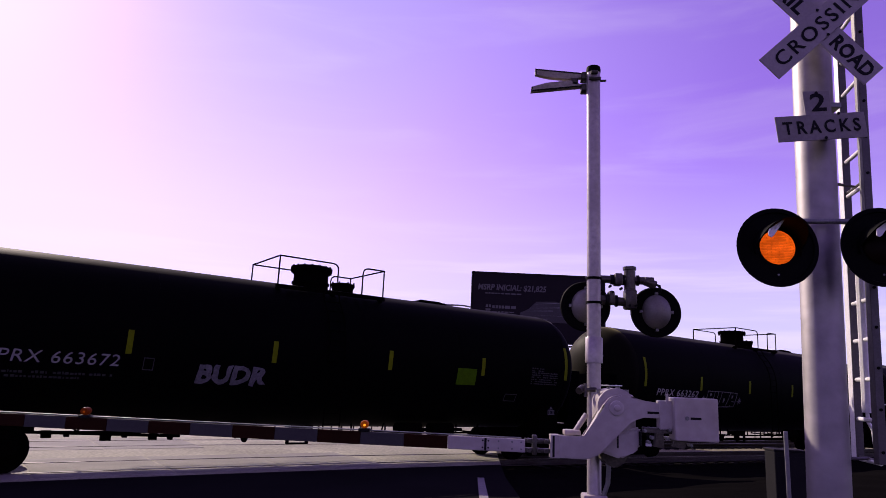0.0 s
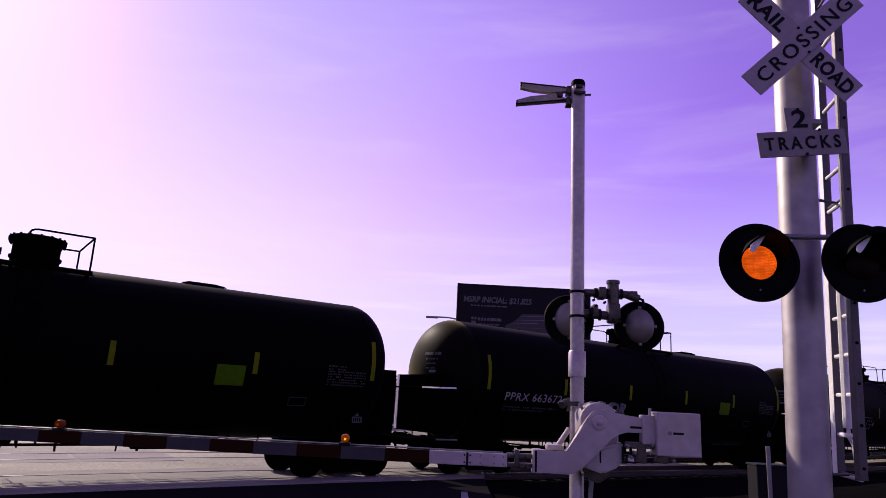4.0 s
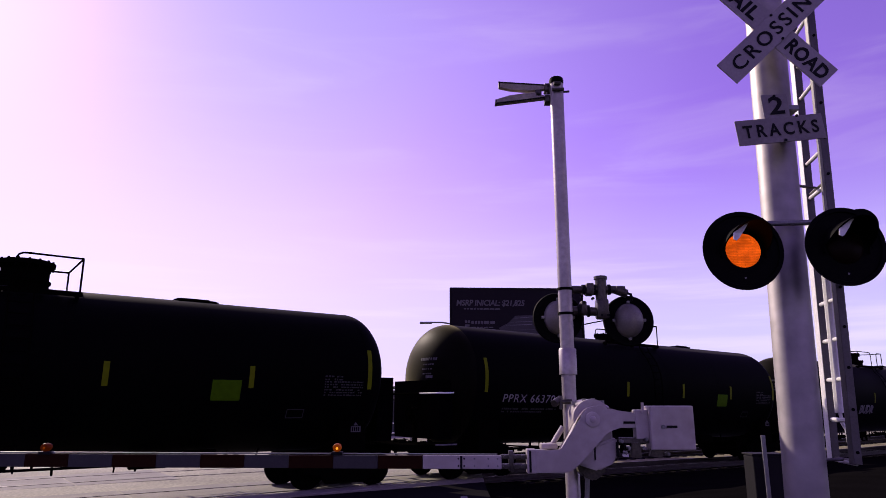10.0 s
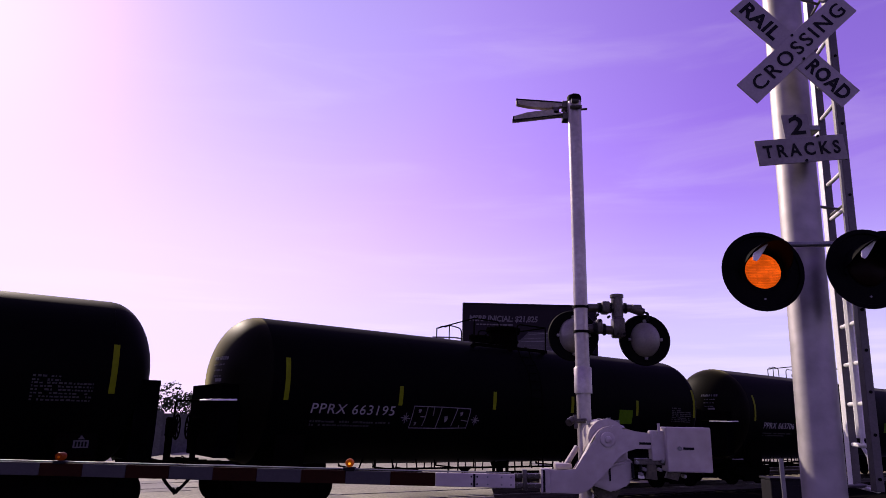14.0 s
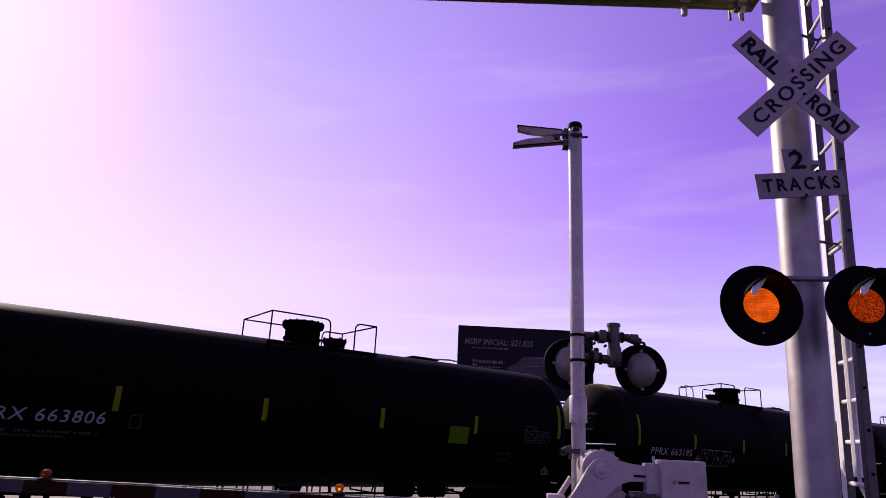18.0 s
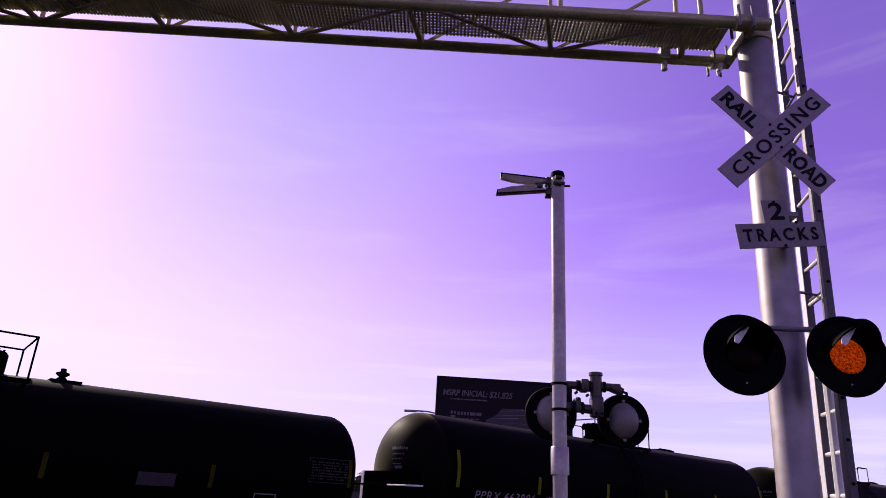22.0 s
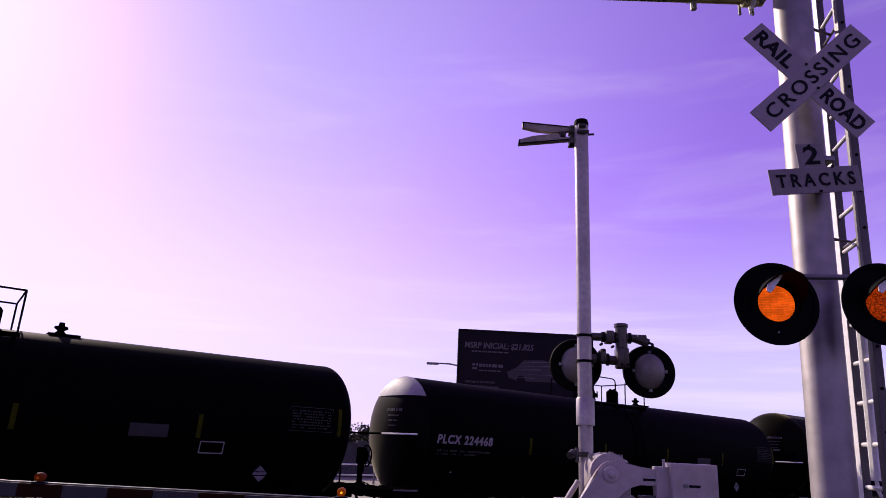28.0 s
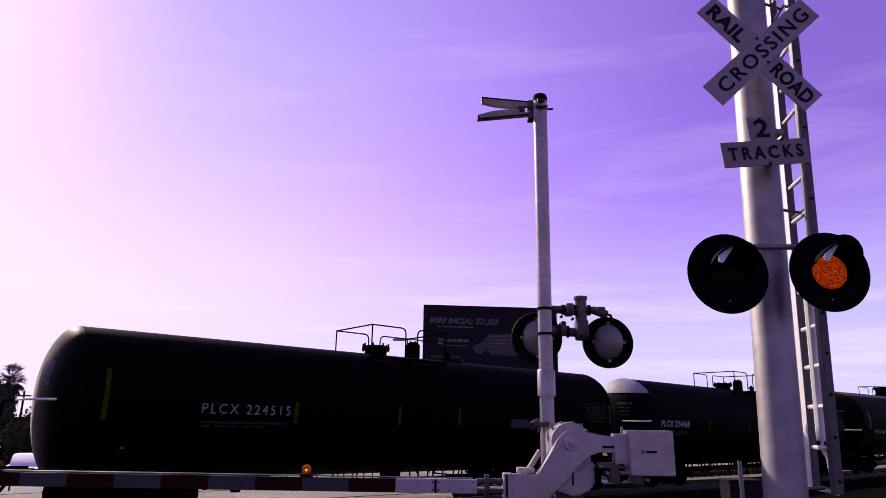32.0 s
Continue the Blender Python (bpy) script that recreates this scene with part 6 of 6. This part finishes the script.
def palm(az, dist, height, seed):
    rnd = random.Random(seed)
    x, y = polar(az, dist)
    z0 = ground_z(x, y)
    tree = empty("palm_tree", pose(x, y, z0 - 0.05), "fan palm with a shaggy crown beside the houses", "palm tree")
    bm = bmesh.new()
    prof = [(0, 0.3), (0.3, 0.24)] + [(height * k / 12, 0.2 + 0.015 * (k % 2)) for k in range(1, 12)] + [(height, 0.15)]
    revolve(bm, prof, "Z", 12)
    part("trunk", bm, M_BARK, tree, "ringed grey-brown palm trunk", True)
    bm = bmesh.new()
    for k in range(46):
        a, e = rnd.uniform(0, math.tau), rnd.uniform(-0.9, 1.25)
        d = Vector((math.cos(a) * math.cos(e), math.sin(a) * math.cos(e), math.sin(e)))
        side = d.cross(Vector((0, 0, 1))).normalized()
        base = Vector((0, 0, height + 0.1))
        stem = rnd.uniform(0.55, 0.95)
        hub = base + d * stem - Vector((0, 0, 0.12 * stem))
        rod(bm, base, hub, 0.02, 4)
        for j in range(13):
            f = (j - 6) / 6
            tip = hub + (d * math.cos(f * 1.35) + side * math.sin(f * 1.35)) * rnd.uniform(0.55, 0.8) - Vector((0, 0, 0.18 + 0.12 * abs(f)))
            mid = (hub + tip) / 2 + Vector((0, 0, 0.05))
            wv = (tip - hub).cross(Vector((0, 0, 1))).normalized() * 0.045
            vs = [bm.verts.new(p) for p in (hub, mid + wv, tip, mid - wv)]
            bm.faces.new(vs)
    part("crown", bm, M_FROND, tree, "dark fan fronds")
    bm = bmesh.new()
    for k in range(900):
        a = rnd.uniform(0, math.tau)
        z = height - 0.1 - 3.1 * rnd.random()
        r = rnd.uniform(0.3, 0.78) * (1.0 if z < height - 0.5 else 0.75)
        p = Vector((r * math.cos(a), r * math.sin(a), z))
        q = p + Vector((0.12 * math.cos(a), 0.12 * math.sin(a), -rnd.uniform(0.35, 0.6)))
        wv = Vector((-math.sin(a), math.cos(a), 0)) * rnd.uniform(0.05, 0.13)
        bm.faces.new([bm.verts.new(v) for v in (p, q + wv, q - wv)])
    part("dead_frond_skirt", bm, M_SKIRT, tree, "thick skirt of hanging dead fronds")
    return tree


palm(-31.4, 62, 8.1, 1)


def leafy(az, dist, height, spread, seed, label, trunk=True, name="tree", dense=900):
    rnd = random.Random(seed)
    x, y = polar(az, dist)
    height, low = height + fall(x, y), fall(x, y)
    tree = empty(name, pose(x, y, ground_z(x, y) - 0.05), label, name.replace("_", " "))
    if trunk:
        bm = rod(bmesh.new(), (0, 0, 0), (0.1, 0, height * 0.5), 0.22, 10, 0.12)
        for k in range(6):
            a = k * 1.1
            rod(bm, (0.08, 0, height * (0.35 + 0.03 * k)), (spread * 0.5 * math.cos(a), spread * 0.5 * math.sin(a), height * rnd.uniform(0.6, 0.85)), 0.08, 7, 0.03)
        part("trunk", bm, M_BARK, tree, "", True)
    bm = bmesh.new()
    clumps = [(rnd.gauss(0, spread * 0.4), rnd.gauss(0, spread * 0.4), low + (height - low) * rnd.uniform(0.2 if trunk else -0.6, 0.92), rnd.uniform(0.3, 0.6) * spread * 0.5) for _ in range(22)]
    for _ in range(dense):
        cx, cy, cz, cr = rnd.choice(clumps)
        v = Vector((rnd.gauss(0, 1), rnd.gauss(0, 1), rnd.gauss(0, 1))).normalized() * cr * rnd.uniform(0.5, 1.1)
        p = Vector((cx, cy, max(0.1, cz))) + v
        p.z = max(0.08, p.z)
        n1 = Vector((rnd.gauss(0, 1), rnd.gauss(0, 1), rnd.gauss(0, 1))).normalized()
        a = n1.orthogonal().normalized() * rnd.uniform(0.07, 0.13)
        b = n1.cross(a).normalized() * rnd.uniform(0.05, 0.09)
        bm.faces.new([bm.verts.new(q) for q in (p - a, p - b, p + a, p + b)])
    part("crown", bm, M_LEAF, tree, "dark green clumped foliage")
    return tree


for az, dist, h, sp, sd in ((-14.1, 60, 3.6, 2.2, 31), (-29.0, 58, 2.4, 2.6, 2), (-27.6, 66, 2.0, 2.4, 3), (-34.4, 60, 3.0, 3.2, 5), (-36.4, 62, 3.4, 3.2, 6), (-38.5, 62, 3.2, 3.4, 7), (-26.0, 50, 3.4, 2.5, 11), (-23.5, 52, 3.9, 2.6, 12), (-21.3, 50, 3.5, 2.4, 13), (-19.0, 51, 4.1, 2.6, 14), (-16.8, 50, 3.6, 2.4, 15), (-11.6, 52, 3.9, 2.4, 16), (-33.4, 57, 4.0, 2.8, 42), (-9.3, 52, 3.6, 2.4, 17), (-7.0, 53, 3.9, 2.4, 18), (-4.8, 52, 3.4, 2.2, 19)):
    leafy(az, dist, h, sp, sd, "dark green bushy tree beyond the railway", True, "tree", 2400)
for k, az in enumerate((-30.4, -29.2, -28.0, -26.8, -25.6, -24.4)):
    leafy(az, 48, 1.25, 2.6, 20 + k, "clipped dark green hedge beyond the railway", False, "hedge", 4200)


def house(az, dist, w, d, h, roof, label, turn=0, mat=None, roof_mat=None):
    x, y = polar(az, dist)
    ob = empty("house", pose(x, y, ground_z(x, y) - 0.05, 0, 0, -az + turn), label, "house")
    bm = box(bmesh.new(), (-w / 2, -d / 2, 0), (w / 2, d / 2, h), 0.02)
    part("wall", bm, mat or M_STUCCO, ob, "plain stucco walls")
    o = 0.4
    bm = bmesh.new()
    a = [bm.verts.new(p) for p in ((-w / 2 - o, -d / 2 - o, h), (w / 2 + o, -d / 2 - o, h), (0, -d / 2 - o, h + roof), (-w / 2 - o, d / 2 + o, h), (w / 2 + o, d / 2 + o, h), (0, d / 2 + o, h + roof))]
    for f in ((0, 1, 2), (3, 5, 4), (0, 2, 5, 3), (1, 4, 5, 2), (0, 3, 4, 1)):
        bm.faces.new([a[i] for i in f])
    part("roof", bm, roof_mat or M_ROOF, ob, "low gabled roof")
    for sx in (-w / 4, w / 4):
        win = part("window", box(bmesh.new(), (sx - 0.55, -d / 2 - 0.04, 1.0), (sx + 0.55, -d / 2 - 0.005, 2.1)), M_GLASS, ob, "dark window")
        bm = bmesh.new()
        for lo, hi in (((sx - 0.63, -d / 2 - 0.07, 0.92), (sx + 0.63, -d / 2, 1.0)), ((sx - 0.63, -d / 2 - 0.07, 2.1), (sx + 0.63, -d / 2, 2.18)), ((sx - 0.63, -d / 2 - 0.07, 1.0), (sx - 0.55, -d / 2, 2.1)), ((sx + 0.55, -d / 2 - 0.07, 1.0), (sx + 0.63, -d / 2, 2.1))):
            box(bm, lo, hi)
        part("window_frame", bm, M_HAND, win)
    return ob


house(-30.7, 58, 5.6, 8, 2.7, 1.35, "grey stucco house with a pale gabled roof beyond the railway", 14, None, M_CREAM)
house(-34.6, 60, 9, 8, 2.9, 1.5, "grey stucco house with a gabled roof beyond the railway", -20)
house(-36.2, 78, 10, 8, 2.7, 1.6, "grey stucco house with a gabled roof beyond the railway", -14)
house(-3.8, 64, 13, 9, 2.6, 0.8, "low pale building beyond the railway", 2, M_CREAM)
house(9.5, 70, 12, 9, 2.5, 0.8, "low pale building beyond the railway", 2, M_CREAM)

# dark block wall in front of the trees, pillar by pillar
garden_wall = empty("garden_wall", pose(0, 0, 0), "dark grey block wall below the trees beyond the railway", "wall", kind="structure")
a, b = Vector((*polar(-24.6, 40), -0.55)), Vector((*polar(-2.5, 44), -0.55))
d = (b - a) / 7
for k in range(7):
    m = Matrix.Translation(a + d * k) @ pose(0, 0, 0, 0, 0, math.degrees(math.atan2(d.y, d.x)))
    panel = part("wall_panel", box(bmesh.new(), (0.2, -0.08, -1.8), (d.length - 0.2, 0.08, 2.0 + 0.06 * (k % 2)), 0.01), M_BLOCK, garden_wall, m=m)
    part("pillar", box(bmesh.new(), (-0.2, -0.16, -1.8), (0.2, 0.16, 2.2), 0.015), M_BLOCK, garden_wall, m=m)
    part("coping", box(bmesh.new(), (0.2, -0.12, 2.0 + 0.06 * (k % 2)), (d.length - 0.2, 0.12, 2.07 + 0.06 * (k % 2)), 0.01), M_BLOCK, panel)

# utility pole on the left
x, y = polar(-30.35, 56)
up = empty("utility_pole", pose(x, y, ground_z(x, y) - 0.05), "thin dark utility pole beyond the railway", "utility pole")
part("pole", rod(bmesh.new(), (0, 0, 0), (0, 0, 3.7 + fall(x, y)), 0.09, 10, 0.07), M_TIE, up, "", True)
part("crossarm", box(bmesh.new(), (-0.5, -0.05, 3.35 + fall(x, y)), (0.5, 0.05, 3.45 + fall(x, y))), M_TIE, up)

# a white car standing on the lower lot beyond the railway
def parked_car(az, dist, turn):
    x, y = polar(az, dist)
    car = empty("car", pose(x, y, -0.45 - fall(x, y), 0, 0, turn), "white saloon car parked beyond the railway", "car")
    bm = prism(bmesh.new(), [(-2.2, 0.35), (-2.2, 0.78), (-1.9, 0.92), (-1.1, 0.96), (0.9, 0.98), (1.7, 0.88), (2.15, 0.72), (2.2, 0.35)], -0.86, 0.86)
    bmesh.ops.bevel(bm, geom=bm.edges[:], offset=0.06, segments=2, affect="EDGES")
    part("body", bm, M_CARWHITE, car, "", True)
    bm = prism(bmesh.new(), [(-1.75, 0.93), (-1.15, 1.36), (-0.7, 1.43), (0.1, 1.43), (0.45, 1.36), (1.15, 0.95)], -0.7, 0.7)
    bmesh.ops.bevel(bm, geom=bm.edges[:], offset=0.05, segments=2, affect="EDGES")
    cabin = part("cabin", bm, M_CARWHITE, car, "", True)
    for sy in (-1, 1):
        for outline in ([(-1.45, 1.0), (-1.05, 1.3), (-0.4, 1.35), (-0.4, 1.0)], [(-0.32, 1.0), (-0.32, 1.35), (0.05, 1.35), (0.35, 1.28), (0.8, 1.0)]):
            part("side_window", prism(bmesh.new(), outline, sy * 0.703, sy * 0.709), M_GLASS, cabin, "dark side window")
    part("windscreen", box(bmesh.new(), (-0.24, -0.6, -0.004), (0.24, 0.6, 0.004), m=pose(0.82, 0, 1.17, 0, 30, 0)), M_GLASS, cabin, "dark windscreen")
    for wx in (-1.35, 1.35):
        for sy in (-1, 1):
            wheel = part("wheel", revolve(bmesh.new(), [(-0.1, 0.2), (-0.1, 0.31), (0.1, 0.31), (0.1, 0.2)], "Y", 20, m=Matrix.Translation((wx, sy * 0.8, 0.31))), M_DISC, car, "black tyre", True)
            part("rim", revolve(bmesh.new(), [(sy * 0.1, 0.2), (sy * 0.112, 0.19), (sy * 0.105, 0.02)], "Y", 16, m=Matrix.Translation((wx, sy * 0.8, 0.31))), M_GALV, wheel, "grey wheel rim", True)
    for sy in (-0.62, 0.62):
        part("headlight", box(bmesh.new(), (2.12, sy - 0.18, 0.6), (2.19, sy + 0.18, 0.72), 0.02), M_GLASS, car)


parked_car(-29.1, 38, 112)

# low post-and-rail fence beyond the second track
fence = empty("fence", Matrix.Translation(on_track(0, -15.5, -0.5)) @ pose(0, 0, 0, 0, 0, math.degrees(PHI)), "low steel post-and-rail fence beyond the tracks", "fence")
fp = None


def fence_z(q):
    p = on_track(q, -15.5, 0)
    return -dip(p.x, p.y)


for k in range(26):
    s = 14 + k * 2.4
    if fp is None:
        fp = part("post", box(bmesh.new(), (-0.04, -0.04, 0), (0.04, 0.04, 1.05), 0.006), M_GALV, fence, m=pose(s, 0, fence_z(s)))
    else:
        share("post", fp, fence, pose(s, 0, fence_z(s)))
    for z in (0.48, 0.98):
        if k < 25:
            part("fence_rail", rod(bmesh.new(), (s, 0, z + fence_z(s)), (s + 2.4, 0, z + fence_z(s + 2.4)), 0.035, 6), M_HAND, fence, "pale steel fence rail")

# ---- what moves ----
RUN = [(0, -15.67), (0.5, -14.09), (1, -12.51), (1.5, -10.94), (2, -9.4), (2.5, -7.88), (4.5, -1.74), (5, -0.22), (6, 2.81), (7, 5.84), (8, 8.92), (9, 11.98), (10, 15), (11, 18.02), (12, 21.05), (13, 24.09), (14, 27.16), (14.5, 28.66), (16.5, 34.71), (17, 36.21), (18, 39.17), (19, 42.12), (20, 45.1), (21, 48.06), (22, 50.99), (23, 53.91), (24, 56.84), (25, 59.77), (25.5, 61.2), (27, 65.48), (28, 68.25), (29, 70.95), (30, 73.62), (31, 76.43), (32, 79.17)]


def run_at(t):
    for (a, x), (b, y) in zip(RUN, RUN[1:]):
        if t <= b:
            return x + (y - x) * (t - a) / (b - a)
    return RUN[-1][1]


def motions():
    for s, car, *_ in CARS:
        walk(car, [(t, car_pose(s + r)) for t, r in RUN])
        for w in car.children_recursive:
            if w.name.startswith("wheelset"):
                x = w.location.x
                walk(w, [(k / 6, pose(x, 0, 0.42) @ Matrix.Rotation(run_at(k / 6) / 0.42, 4, "Y")) for k in range(193)])

    # the two lights flash in turn: each lamp drum turns its glowing side out and in again
    period = 1.2505
    for lens, on, off in ((FLASH_L, 7.42, 8.08), (FLASH_R, 7.9, 7.36)):
        x, y, z = lens.location
        turns = sorted([(on + period * k, 0) for k in range(-8, 21)] + [(off + period * k, 1) for k in range(-8, 21)])
        before = [kind for t, kind in turns if t < 0.0]
        angle = 0 if before[-1] == 0 else 180
        rows = [(0.0, pose(x, y, z, 0, 0, angle))]
        for t, kind in turns:
            f = round(t * FPS)
            if f < 4 or f > 955:
                continue
            for k in range(4):
                rows.append(((f - 1 + k) / FPS, pose(x, y, z, 0, 0, angle + 60 * k)))
            angle += 180
        rows.append((32.0, pose(x, y, z, 0, 0, angle)))
        walk(lens, rows)


motions()
